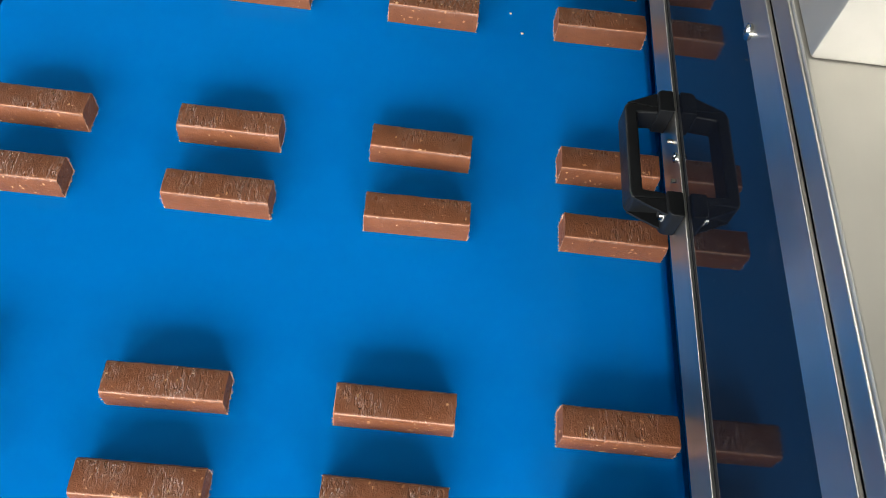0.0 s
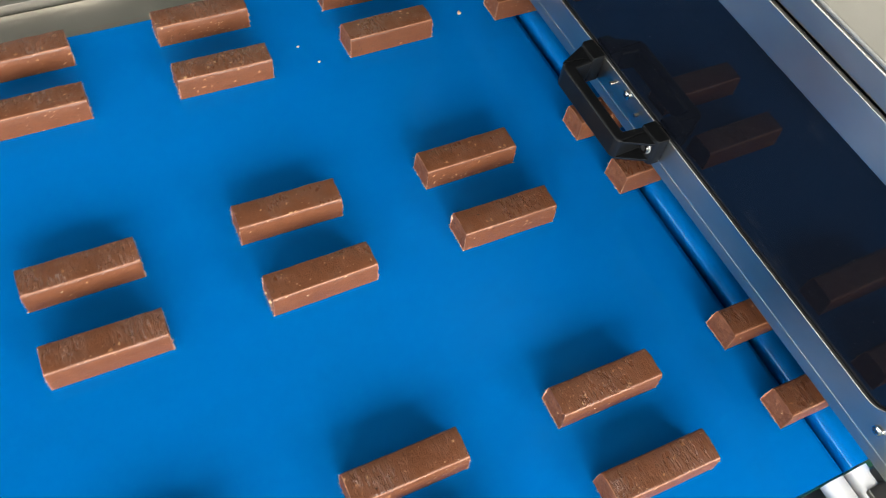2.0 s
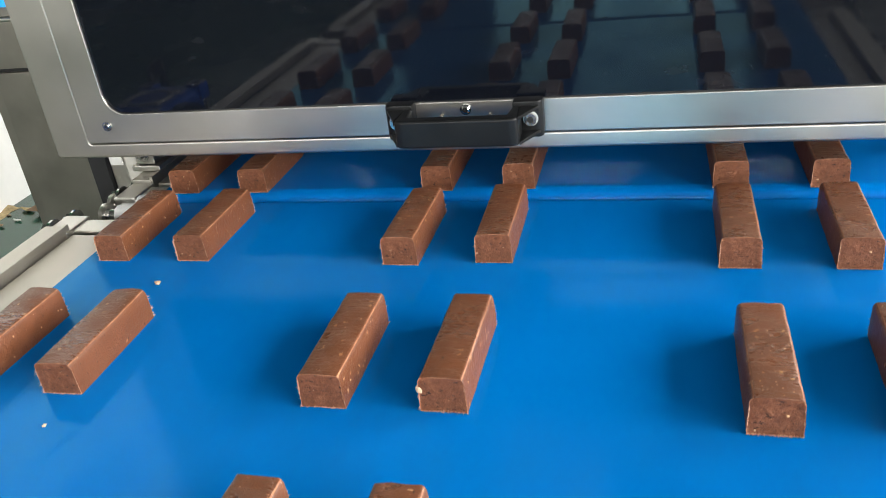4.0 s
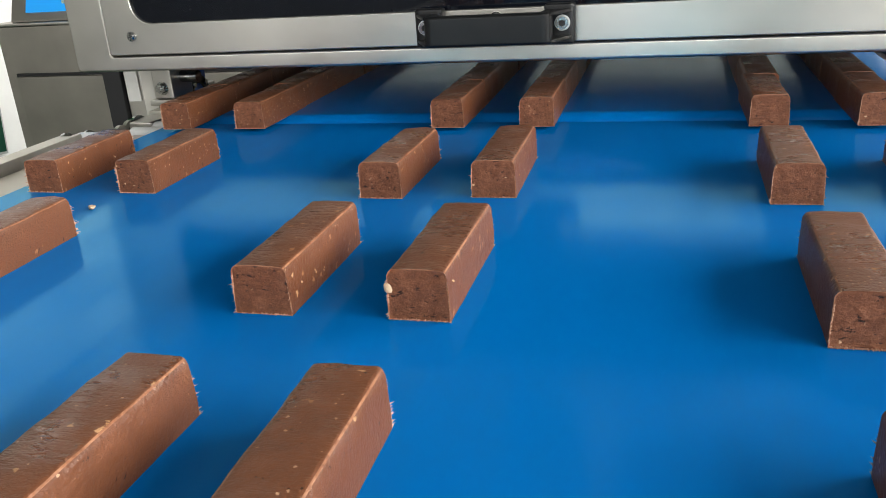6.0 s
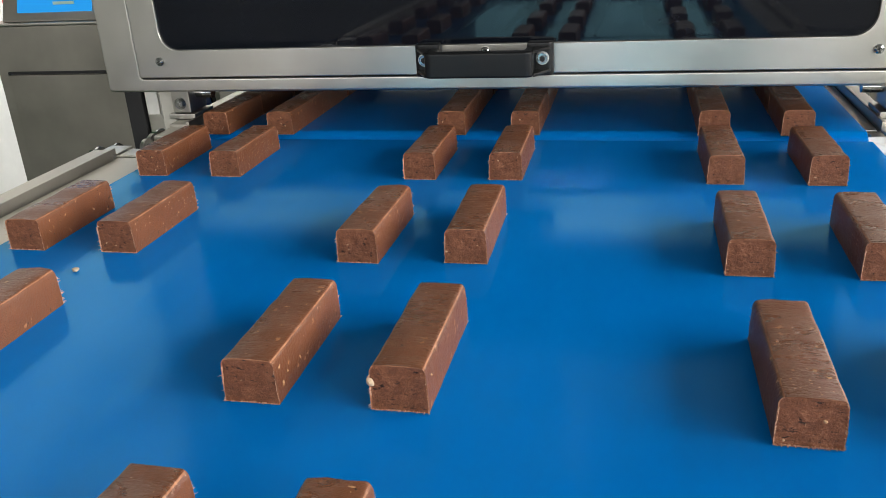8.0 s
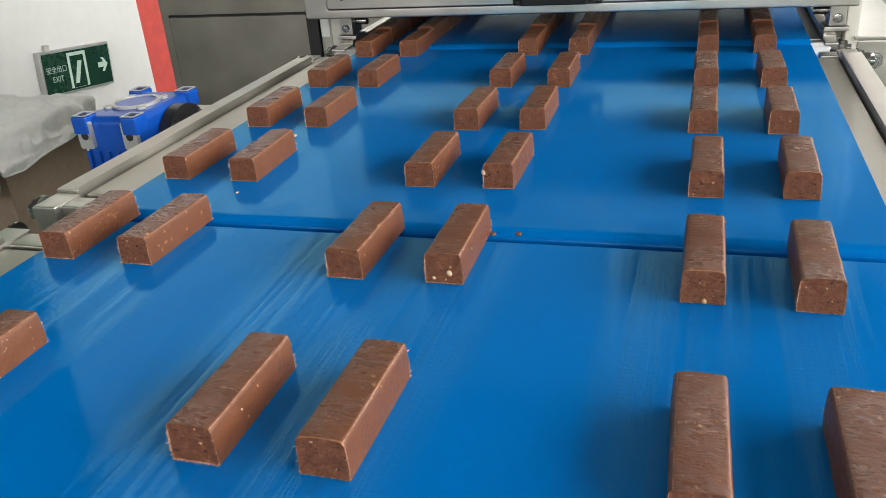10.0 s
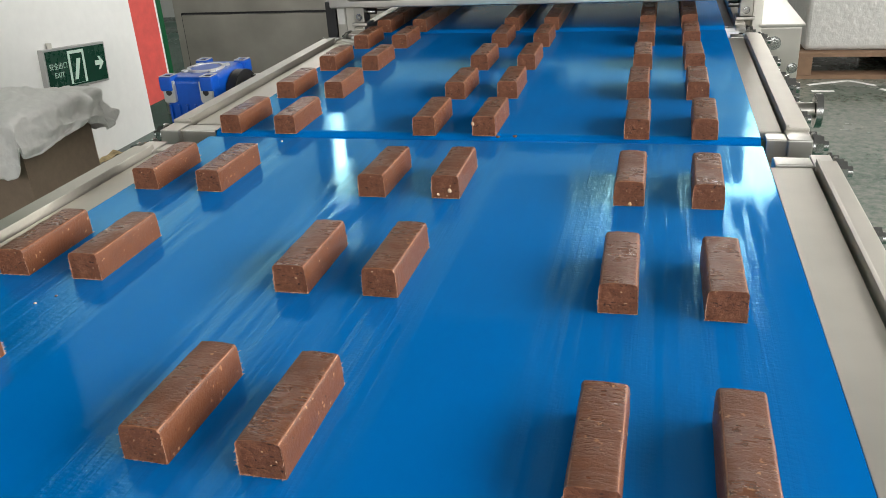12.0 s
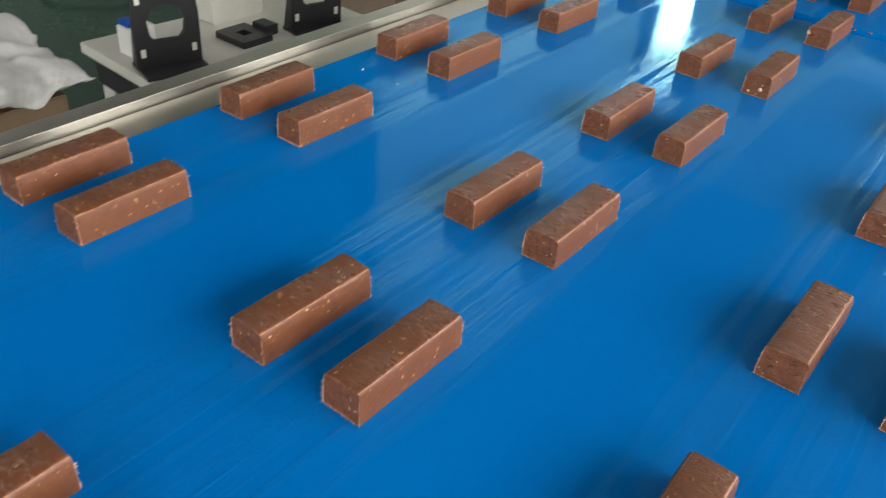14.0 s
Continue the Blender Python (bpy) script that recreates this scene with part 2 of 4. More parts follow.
def film_material(name, color=(0.72, 0.72, 0.70), clear=0.25):
    """Thin, crumpled, half-clear plastic film."""
    m, nt, b = material(name, color, 0.5, 0, 0.3)
    b.inputs["Transmission Weight"].default_value = 0.0
    b.inputs["Alpha"].default_value = 1 - clear
    n = noise_tex(nt, coords(nt), 26, 5, 0.6)
    nt.links.new(ramp(nt, n, [(0.3, tuple(c * 0.88 for c in color)), (0.7, color)]), b.inputs["Base Color"])
    bump(nt, b, n, 0.6, 0.014)
    return m


M_STEEL = steel("brushed steel", (0.57, 0.548, 0.50), 0.345)
M_STEEL_TOP = steel("blasted steel casing", (0.50, 0.485, 0.44), 0.55, (1, 25, 25))
M_STEEL_Y = steel("brushed steel rail", (0.56, 0.53, 0.47), 0.45, (60, 1, 60))
M_STEEL_DARK = steel("cabinet steel", (0.42, 0.39, 0.345), 0.38, (1, 60, 60))
M_CHROME = steel("bright bolt steel", (0.55, 0.55, 0.54), 0.18, (20, 20, 20))
M_BELT = belt_material("blue belt", False)
M_BELT_DULL = belt_material("blue belt worn bright", False, 0.0, (1.28, 1.46), (0.75, 0.90, 1.0))
M_BELT_SMEAR = belt_material("blue belt with smears", True)
M_CHOC, M_CUT = chocolate("milk chocolate"), cut_face("cut chocolate")
M_NUT = plain("nut", (0.46, 0.27, 0.13), 0.5, 0, 300, 0.2)
M_NUT_PALE = plain("pale nut", (0.58, 0.42, 0.27), 0.5, 0, 300, 0.2)
M_RIDGE = ridge("pale chocolate edge")
M_BURR = plain("torn chocolate burr", (0.46, 0.28, 0.19), 0.7, 0, 300, 0.2)
M_CRUMB = plain("chocolate crumb", (0.16, 0.07, 0.035), 0.6, 0, 300, 0.25)
M_BLACK = plain("black moulded plastic", (0.006, 0.0065, 0.007), 0.38, 0, 600, 0.2, 0.05)
M_BLACK.node_tree.nodes["Principled BSDF"].inputs["Specular IOR Level"].default_value = 0.32
M_ACRYLIC, _nt, _b = material("smoked black acrylic", (0.003, 0.004, 0.007), 0.03, 0, 0.30)
_dust = noise_tex(_nt, coords(_nt), 1100, 2, 0.4)
_smear = ramp(_nt, noise_tex(_nt, coords(_nt, (1, 1, 1.6)), 14, 5, 0.65), [(0.60, (0.0, 0.0, 0.0)), (0.80, (0.012, 0.0125, 0.013))])
_nt.links.new(mix(_nt, 1.0, _smear, ramp(_nt, _dust, [(0.745, (0.004, 0.005, 0.008)), (0.78, (0.3, 0.31, 0.32))]), "ADD"), _b.inputs["Base Color"])
_nt.links.new(ramp(_nt, noise_tex(_nt, coords(_nt), 6, 4), [(0.35, 0.015), (0.75, 0.07)]), _b.inputs["Roughness"])
# near-black for dark parts, and painted as the shade in gaps, holes and slots
M_DARK = plain("near-black parts and gap shade", (0.012, 0.012, 0.013), 0.6, 0, 60)
M_FLOOR = floor_material()
M_WHITE_WALL = plain("white wall paint", (0.85, 0.845, 0.82), 0.6, 0, 25, 0.05, 0.05, 0.002)
M_GREEN_PAINT = plain("green wall paint", (0.004, 0.085, 0.03), 0.35, 0, 25, 0.12, 0.04, 0.002)
M_RED_PAINT = plain("red paint", (0.72, 0.105, 0.09), 0.5, 0, 18, 0.25, 0.04, 0.002)
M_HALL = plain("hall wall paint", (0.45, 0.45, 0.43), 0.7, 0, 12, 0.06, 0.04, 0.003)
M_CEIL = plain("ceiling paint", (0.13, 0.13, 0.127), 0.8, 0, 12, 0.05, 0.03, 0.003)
M_SIGN_GREEN = plain("sign green", (0.006, 0.045, 0.026), 0.25, 0, 50, 0.1, 0)
M_SIGN_WHITE = plain("sign white", (0.62, 0.78, 0.68), 0.4, 0, 50, 0.05, 0)
M_CREAM = plain("cream painted steel", (0.60, 0.58, 0.52), 0.42, 0, 60, 0.08)
M_CARD = plain("brown cardboard", (0.27, 0.175, 0.105), 0.8, 0, 50, 0.15, 0.2, 0.002)
M_CARD_DARK = plain("dull brown cardboard", (0.29, 0.215, 0.155), 0.75, 0, 40, 0.2, 0.2, 0.002)
M_FILM = film_material("crumpled plastic film", (0.90, 0.885, 0.85), 0.0)
M_WRAP = film_material("clear stretch wrap", (0.60, 0.59, 0.56), 0.2)
M_CLOTH = plain("white cotton", (0.66, 0.65, 0.62), 0.9, 0, 160, 0.12, 0.4, 0.001)
M_BLUE_CAST = plain("blue enamelled casting", (0.001, 0.065, 0.38), 0.32, 0, 140, 0.15, 0.15, 0.0008)
M_ALU = plain("bare cast aluminium", (0.50, 0.50, 0.49), 0.45, 0.7, 160, 0.1, 0.15)
M_BLACK_STEEL = plain("black painted steel", (0.014, 0.014, 0.016), 0.4, 0, 200, 0.2, 0.1)
M_WOOD = plain("pallet wood", (0.20, 0.12, 0.07), 0.75, 0, 30, 0.25, 0.3, 0.002)
M_PLASTER = plain("crumbling yellowed plaster", (0.50, 0.38, 0.20), 0.9, 0, 90, 0.6, 0.5, 0.004)
M_RUBBER = plain("black cable rubber", (0.01, 0.01, 0.011), 0.5, 0, 100, 0.2)
M_PAPER = plain("white paper scrap", (0.7, 0.69, 0.66), 0.8, 0, 80, 0.1)
M_SCREEN, _nt, _b = material("blue touch screen", (0.01, 0.16, 0.5), 0.15)
_b.inputs["Emission Color"].default_value = (0.02, 0.33, 0.78, 1)
_b.inputs["Emission Strength"].default_value = 0.7
M_FRAME = plain("white window frame", (0.75, 0.75, 0.74), 0.45, 0, 40, 0.05)
M_GLASS, _nt, _b = material("window glass", (1, 1, 1), 0.02)
_b.inputs["Transmission Weight"].default_value = 1.0


# ---- mesh helpers ----
def box(bm, x0, x1, y0, y1, z0, z1, bevel=0.0, seg=2):
    vs = [bm.verts.new(p) for p in ((x0, y0, z0), (x1, y0, z0), (x1, y1, z0), (x0, y1, z0), (x0, y0, z1), (x1, y0, z1), (x1, y1, z1), (x0, y1, z1))]
    fs = [bm.faces.new([vs[i] for i in q]) for q in ((3, 2, 1, 0), (4, 5, 6, 7), (0, 1, 5, 4), (1, 2, 6, 5), (2, 3, 7, 6), (3, 0, 4, 7))]
    if bevel:
        bmesh.ops.bevel(bm, geom=list({e for f in fs for e in f.edges}), offset=bevel, segments=seg, affect="EDGES", profile=0.5)
    return bm


def prism(bm, pts, axis, a, b, bevel=0.0, seg=2):
    """A flat outline pushed from a to b along axis x, y or z."""
    put = {"x": lambda u, v, w: (w, u, v), "y": lambda u, v, w: (u, w, v), "z": lambda u, v, w: (u, v, w)}[axis]
    lo, hi = [bm.verts.new(put(u, v, a)) for u, v in pts], [bm.verts.new(put(u, v, b)) for u, v in pts]
    n = len(pts)
    fs = [bm.faces.new(lo[::-1]), bm.faces.new(hi)]
    fs += [bm.faces.new((lo[i], lo[(i + 1) % n], hi[(i + 1) % n], hi[i])) for i in range(n)]
    bmesh.ops.recalc_face_normals(bm, faces=fs)
    if bevel:
        bmesh.ops.bevel(bm, geom=list({e for f in fs for e in f.edges}), offset=bevel, segments=seg, affect="EDGES", profile=0.5)
    return bm


def rod(bm, p, q, r, n=16, r2=None):
    """A cylinder or cone from p to q."""
    p, q = Vector(p), Vector(q)
    m = Matrix.Translation((p + q) / 2) @ (q - p).to_track_quat("Z", "Y").to_matrix().to_4x4()
    bmesh.ops.create_cone(bm, cap_ends=True, segments=n, radius1=r, radius2=r if r2 is None else r2, depth=(q - p).length, matrix=m)
    return bm


def ring_plate(bm, outer, inner, axis, a, b, bevel=0.0):
    """A plate with a hole: two outlines of equal count."""
    put = {"x": lambda u, v, w: (w, u, v), "y": lambda u, v, w: (u, w, v), "z": lambda u, v, w: (u, v, w)}[axis]
    n = len(outer)
    O = [[bm.verts.new(put(u, v, w)) for u, v in outer] for w in (a, b)]
    I = [[bm.verts.new(put(u, v, w)) for u, v in inner] for w in (a, b)]
    fs = []
    for i in range(n):
        j = (i + 1) % n
        fs += [bm.faces.new((O[0][i], O[0][j], I[0][j], I[0][i])), bm.faces.new((O[1][j], O[1][i], I[1][i], I[1][j]))]
        fs += [bm.faces.new((O[0][j], O[0][i], O[1][i], O[1][j])), bm.faces.new((I[0][i], I[0][j], I[1][j], I[1][i]))]
    bmesh.ops.recalc_face_normals(bm, faces=fs)
    if bevel:
        rim = [bm.edges.get((row[i], row[(i + 1) % n])) for row in (O[0], I[0]) for i in range(n)]
        bmesh.ops.bevel(bm, geom=rim, offset=bevel, segments=3, affect="EDGES", profile=0.5, clamp_overlap=True)
    return bm


def rounded(x0, x1, z0, z1, r, n=6):
    pts = []
    for cx, cz, a0 in ((x1 - r, z1 - r, 0), (x0 + r, z1 - r, 90), (x0 + r, z0 + r, 180), (x1 - r, z0 + r, 270)):
        pts += [(cx + r * math.cos(radians(a0 + 90 * i / n)), cz + r * math.sin(radians(a0 + 90 * i / n))) for i in range(n + 1)]
    return pts


def circle(cx, cz, r, n=24, turn=0):
    return [(cx + r * math.cos(2 * math.pi * (i + turn) / n), cz + r * math.sin(2 * math.pi * (i + turn) / n)) for i in range(n)]


def mesh_of(name, bm, mats, smooth=True):
    me = bpy.data.meshes.new(name)
    bm.to_mesh(me)
    bm.free()
    for m in mats if isinstance(mats, (list, tuple)) else [mats]:
        me.materials.append(m)
    if smooth:
        me.shade_smooth()
        me.set_sharp_from_angle(angle=radians(35))
    return me


def part(name, bm, mats, parent=None, label=""):
    """Link a bmesh as one mesh object, under a thing or a part if one is given."""
    ob = new(name, mesh_of(name, bm, mats))
    if len(ob.data.polygons) > 20:
        ob.modifiers.new("normals", "WEIGHTED_NORMAL").keep_sharp = True
    if parent:
        ob.parent = parent
    if label:
        ob["label"] = label
    return ob


def bare():
    return bmesh.new()


def thing(name, at=(0, 0, 0), label="", category="", group="", kind=""):
    ob = new(name)
    ob.empty_display_size = 0.02
    ob.location = at
    return tagged(ob, label, category, group, kind)


def structure(name, bm, mats, label, category):
    return tagged(part(name, bm, mats), label, category, kind="structure")


# ---- the hall ----
structure("floor", box(bare(), WEST, EAST, SOUTH, NORTH, FLOOR - 0.1, FLOOR), M_FLOOR, "scuffed dark green epoxy floor of the hall", "floor")
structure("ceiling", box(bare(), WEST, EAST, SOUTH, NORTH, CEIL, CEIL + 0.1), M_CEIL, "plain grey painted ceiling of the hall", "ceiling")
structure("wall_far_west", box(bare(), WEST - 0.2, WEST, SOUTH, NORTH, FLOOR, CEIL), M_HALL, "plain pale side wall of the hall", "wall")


def pierced_wall(name, lo, hi, openings, sill, head, axis, at):
    """A wall 0.2 thick with window openings through it."""
    bm = bare()
    put = (lambda a, b, c, d: box(bm, at, at + 0.2, a, b, c, d)) if axis == "y" else (lambda a, b, c, d: box(bm, a, b, at, at + 0.2, c, d))
    put(lo, hi, FLOOR, sill)
    put(lo, hi, head, CEIL)
    edge = lo
    for c, w in openings:
        put(edge, c - w / 2, sill, head)
        edge = c + w / 2
    put(edge, hi, sill, head)
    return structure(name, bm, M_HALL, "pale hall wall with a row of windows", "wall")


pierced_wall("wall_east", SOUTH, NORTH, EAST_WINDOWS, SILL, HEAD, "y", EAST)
pierced_wall("wall_south", WEST, EAST, ADDED_SOUTH_WINDOWS, SILL, HEAD, "x", SOUTH - 0.2)
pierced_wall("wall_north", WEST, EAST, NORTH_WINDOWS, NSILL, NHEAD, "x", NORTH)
for i, (axis, at, c, w, s, h) in enumerate([("y", EAST, *o, SILL, HEAD) for o in EAST_WINDOWS] + [("x", NORTH, *o, NSILL, NHEAD) for o in NORTH_WINDOWS] + [("x", SOUTH - 0.2, *o, SILL, HEAD) for o in ADDED_SOUTH_WINDOWS]):
    win = thing(f"window_{i + 1}", label="unseen white framed factory window with clear panes", category="window", kind="structure")
    for a in range(2):
        mid = (s + h) / 2
        z0, z1 = (s, mid) if a == 0 else (mid, h)
        o = [(c - w / 2, z0), (c + w / 2, z0), (c + w / 2, z1), (c - w / 2, z1)]
        n = [(c - w / 2 + 0.05, z0 + 0.05), (c + w / 2 - 0.05, z0 + 0.05), (c + w / 2 - 0.05, z1 - 0.05), (c - w / 2 + 0.05, z1 - 0.05)]
        ax = "x" if axis == "y" else "y"
        part("window_frame", ring_plate(bare(), o, n, ax, at + 0.08, at + 0.13), M_FRAME, win)
        g = part("pane", prism(bare(), n, ax, at + 0.1, at + 0.106), M_GLASS, win)
        g.visible_shadow = False

# the painted wall beside the line: green end, white field, then the red and green panel
WX = -2.345
bm = box(bare(), WX - 0.12, WX, 1.84, 2.855, FLOOR, CEIL)
# Unseen slab added so the belts mirror white; its length hides a window streak.
box(bm, WX - 0.12, WX, 2.855, 4.90, 0.80, CEIL)
tagged(part("wall_west", bm, M_WHITE_WALL), "white painted partition wall with an unseen slab added above for belt reflections", "wall", kind="structure")
tagged(part("wall_west_green", box(bare(), WX - 0.12, WX, 1.18, 1.838, FLOOR, CEIL), M_GREEN_PAINT), "glossy dark green painted end of the partition wall", "wall", kind="structure")
door = thing("door_1", label="red panel with a green edge standing off the floor", category="door", kind="structure")
part("panel", box(bare(), WX - 0.10, WX - 0.04, 2.866, 3.138, -0.785, 0.79, 0.002), M_RED_PAINT, door)
part("border", box(bare(), WX - 0.10, WX - 0.041, 3.139, 3.155, -0.785, 0.79, 0.002), M_WHITE_WALL, door, "white painted border")
part("edge_strip", box(bare(), WX - 0.10, WX - 0.037, 3.156, 3.195, -0.785, 0.79, 0.002), M_GREEN_PAINT, door, "green edge strip")
part("foot", box(bare(), WX - 0.10, WX - 0.05, 2.866, 2.89, FLOOR, -0.786), M_STEEL_DARK, door)
part("foot", box(bare(), WX - 0.10, WX - 0.05, 3.16, 3.19, FLOOR, -0.786), M_STEEL_DARK, door)


# ---- conveyor belts ----
XL, XR = -0.305, 0.334


def belt(parent, y0, y1, top, thick, mat, label="glossy blue food belt"):
    """One belt loop round its two end rollers."""
    r = thick / 2
    pts = [(y0 + r - r * math.sin(a), top - r + r * math.cos(a)) for a in [math.pi * i / 12 for i in range(13)]]
    pts += [(y1 - r + r * math.sin(a), top - r - r * math.cos(a)) for a in [math.pi * i / 12 for i in range(13)]]
    return part("belt", prism(bare(), pts, "x", XL, XR), mat, parent, label)


def bolt(parent, at, axis, r=0.006, name="bolt", reach=1.6):
    """A hexagon nut on a washer, with the bolt's end standing out of it."""
    p, a = Vector(at), Vector(axis)
    bm = bare()
    rod(bm, p, p + a * r * 0.25, r * 1.35, 16)
    rod(bm, p + a * r * 0.25, p + a * r * 1.1, r, 6)
    rod(bm, p + a * r * 1.1, p + a * r * reach, r * 0.55, 12)
    return part(name, bm, M_CHROME, parent)


def conveyor(y0, y1, left, right, loop, label):
    """Side plates, raised rails, cross bars and legs that carry a belt. left and right: x of groove, of rail start and rail end."""
    f = thing("conveyor", (0, 0, 0), label, "conveyor", "conveyors of the line")
    belt(f, *loop)
    for s, (groove, r0, r1), edge in ((-1, left, XL), (1, right, XR)):
        a, b = sorted((edge + s * 0.001, groove))
        part("side_plate", box(bare(), a, b, y0 + 0.035, y1 - 0.06, -0.014, -0.004, 0.0015), M_STEEL_Y, f)
        a, b = sorted((r0, r1))
        part("rail", box(bare(), a, b, y0 + 0.03, y1 - 0.055, -0.10, 0.002, 0.0012, 2), M_STEEL_Y, f)
        a, b = sorted((groove, r0))
        part("groove", box(bare(), a, b, y0 + 0.03, y1 - 0.05, -0.03, -0.022), M_DARK, f)
        # tensioning blocks at the ends
        for yy in (y0 + 0.012, y1 - 0.045):
            a, b = sorted((edge + s * 0.006, r0))
            part("tension_block", box(bare(), a, b, yy - 0.010, yy + 0.014, -0.030, -0.003, 0.002), M_STEEL, f)
            a, b = sorted((r0 - s * 0.003, r1 - s * 0.001))
            part("rail_end", box(bare(), a, b, yy - 0.018, yy + 0.018, -0.05, -0.001, 0.002), M_STEEL, f)
            bolt(f, (r1, yy, -0.012), (s, 0, 0), 0.0105, reach=1.6)
            bolt(f, (r1, yy + 0.03, -0.014), (s, 0, 0), 0.0085, reach=1.7)
        part("rail_lip", box(bare(), *sorted((r0 - s * 0.0015, r0 + s * 0.0022)), y0 + 0.031, y1 - 0.056, -0.02, 0.0045, 0.0008), M_STEEL_Y, f)
        for k in range(2, int((y1 - y0) / 0.1)):
            bolt(f, (r1, y1 - 0.1 * k, -0.014), (s, 0, 0), 0.0095, reach=1.6)
        for yy in (y0 + 0.12, y1 - 0.12):
            a, b = sorted((r0 - s * 0.01, r1 - s * 0.003))
            part("leg", box(bare(), a - 0.01, b, yy - 0.02, yy + 0.02, FLOOR + 0.02, -0.101, 0.002), M_STEEL, f)
            part("foot", rod(bare(), ((a + b) / 2, yy, FLOOR), ((a + b) / 2, yy, FLOOR + 0.02), 0.03), M_BLACK, f)
    for yy in (y0 + 0.10, (y0 + y1) / 2, y1 - 0.14):
        part("cross_bar", box(bare(), left[1], right[1], yy - 0.015, yy + 0.015, -0.085, -0.05, 0.002), M_STEEL, f)
    return f


line = conveyor(0.005, 0.625, (-0.357, -0.362, -0.386), (0.360, 0.364, 0.387), (-0.004, 0.628, 0.0, 0.020, M_BELT), "steel conveyor with a glossy blue belt carrying cut bars")
conveyor(-2.05, -0.018, (-0.345, -0.349, -0.374), (0.374, 0.378, 0.396), (-2.05, -0.010, -0.002, 0.022, M_BELT_SMEAR), "steel delivery conveyor with a grease-streaked blue belt")
conveyor(0.64, 1.75, (-0.335, -0.338, -0.36), (0.352, 0.355, 0.37), (0.632, 1.75, 0.003, 0.024, M_BELT_DULL), "steel feeding conveyor with a blue belt under the cutter")
bolt(line, (0.388, 0.265, -0.012), (1, 0, 0), 0.013, reach=1.5)
knob = part("adjusting_knob", rod(bare(), (0.3885, 0.17, -0.016), (0.412, 0.17, -0.016), 0.010, 20), M_STEEL, line, "round steel adjusting knob")
part("rim", rod(bare(), (0.4125, 0.17, -0.016), (0.420, 0.17, -0.016), 0.021, 28), M_CHROME, knob)
bolt(line, (0.388, 0.215, -0.022), (1, 0, 0), 0.010)
# fillers added to block the view through the belt gaps, blue like the belts
for y0, y1 in ((-0.040, 0.025), (0.598, 0.662)):
    nb = thing("nose_bar", (0, 0, 0), "blue filler strip added under the gap between two belts", "bar")
    part("bar", box(bare(), XL, XR, y0, y1, -0.036, -0.028), M_BELT, nb)
    part("bracket", box(bare(), XL - 0.04, XL - 0.001, y0, y1, -0.036, -0.028), M_STEEL_DARK, nb)
    part("bracket", box(bare(), XR + 0.001, XR + 0.035, y0, y1, -0.036, -0.028), M_STEEL_DARK, nb)


# ---- cutter housing with its guard door ----
def screw(parent, x, y, z, r=0.006):
    bm = bare()
    rod(bm, (x, y, z), (x, y - r * 0.35, z), r, 16)
    rod(bm, (x, y - r * 0.35, z), (x, y - r * 0.62, z), r * 0.86, 16, r * 0.5)
    s = part("screw", bm, M_CHROME, parent, "cross-head screw")
    bm = bare()
    for a in (20, 110):
        d = Vector((math.cos(radians(a)), 0, math.sin(radians(a)))) * r * 0.5
        n = Vector((-d.z, 0, d.x)).normalized() * r * 0.09
        c = Vector((x, y - r * 0.64, z))
        bm.faces.new([bm.verts.new(c + d + n), bm.verts.new(c + d - n), bm.verts.new(c - d - n), bm.verts.new(c - d + n)])
    part("slot", bm, M_DARK, s)
    return s


DY = 0.611
housing = thing("cutter_housing", (0, 0, 0), "brushed stainless steel housing over the bar cutter", "machine")
part("front_frame", ring_plate(bare(), rounded(-0.382, 0.385, 0.050, 0.270, 0.004), rounded(-0.3445, 0.3515, 0.0635, 0.2505, 0.003), "y", DY - 0.001, DY + 0.022, 0.0022), M_STEEL, housing)
part("side_panel", box(bare(), -0.382, -0.378, DY + 0.0225, 1.30, 0.05, 0.268), M_STEEL, housing)
part("side_panel", box(bare(), 0.381, 0.385, DY + 0.0225, 1.30, 0.05, 0.268), M_STEEL, housing)
part("top_panel", box(bare(), -0.382, 0.385, DY - 0.001, 1.30, 0.2702, 0.2742, 0.0015), M_STEEL_TOP, housing)
part("upper_case", box(bare(), -0.382, 0.078, DY + 0.0005, 1.28, 0.2745, 0.60, 0.003), M_STEEL_TOP, housing, "taller steel casing over the knife drive")
part("back_panel", box(bare(), -0.378, 0.381, 1.295, 1.30, 0.10, 0.268), M_STEEL, housing)
gd = thing("guard_door", (0, 0, 0), "steel-framed guard door with a smoked black acrylic pane", "guard door")
part("door_frame", ring_plate(bare(), rounded(-0.3435, 0.3505, 0.0645, 0.2495, 0.003), rounded(-0.315, 0.322, 0.091, 0.219, 0.018), "y", DY - 0.003, DY - 0.0005, 0.0009), M_STEEL, gd)
part("pane", box(bare(), -0.342, 0.349, DY - 0.0003, DY + 0.004, 0.066, 0.248), M_ACRYLIC, gd, "smoked black acrylic pane")
for x, z in ((-0.3185, 0.0805), (0.325, 0.0805), (-0.3185, 0.2335), (0.325, 0.2335), (0.0085, 0.2255), (0.0035, 0.0845)):
    screw(gd, x, DY - 0.003, z, 0.0055 if z > 0.1 else 0.0042)
for x in (-0.0165, 0.0225):
    part("stud", rod(bare(), (x, DY - 0.003, 0.0795), (x, DY - 0.007, 0.0795), 0.0017, 10), M_STEEL_DARK, gd, "short steel stud")


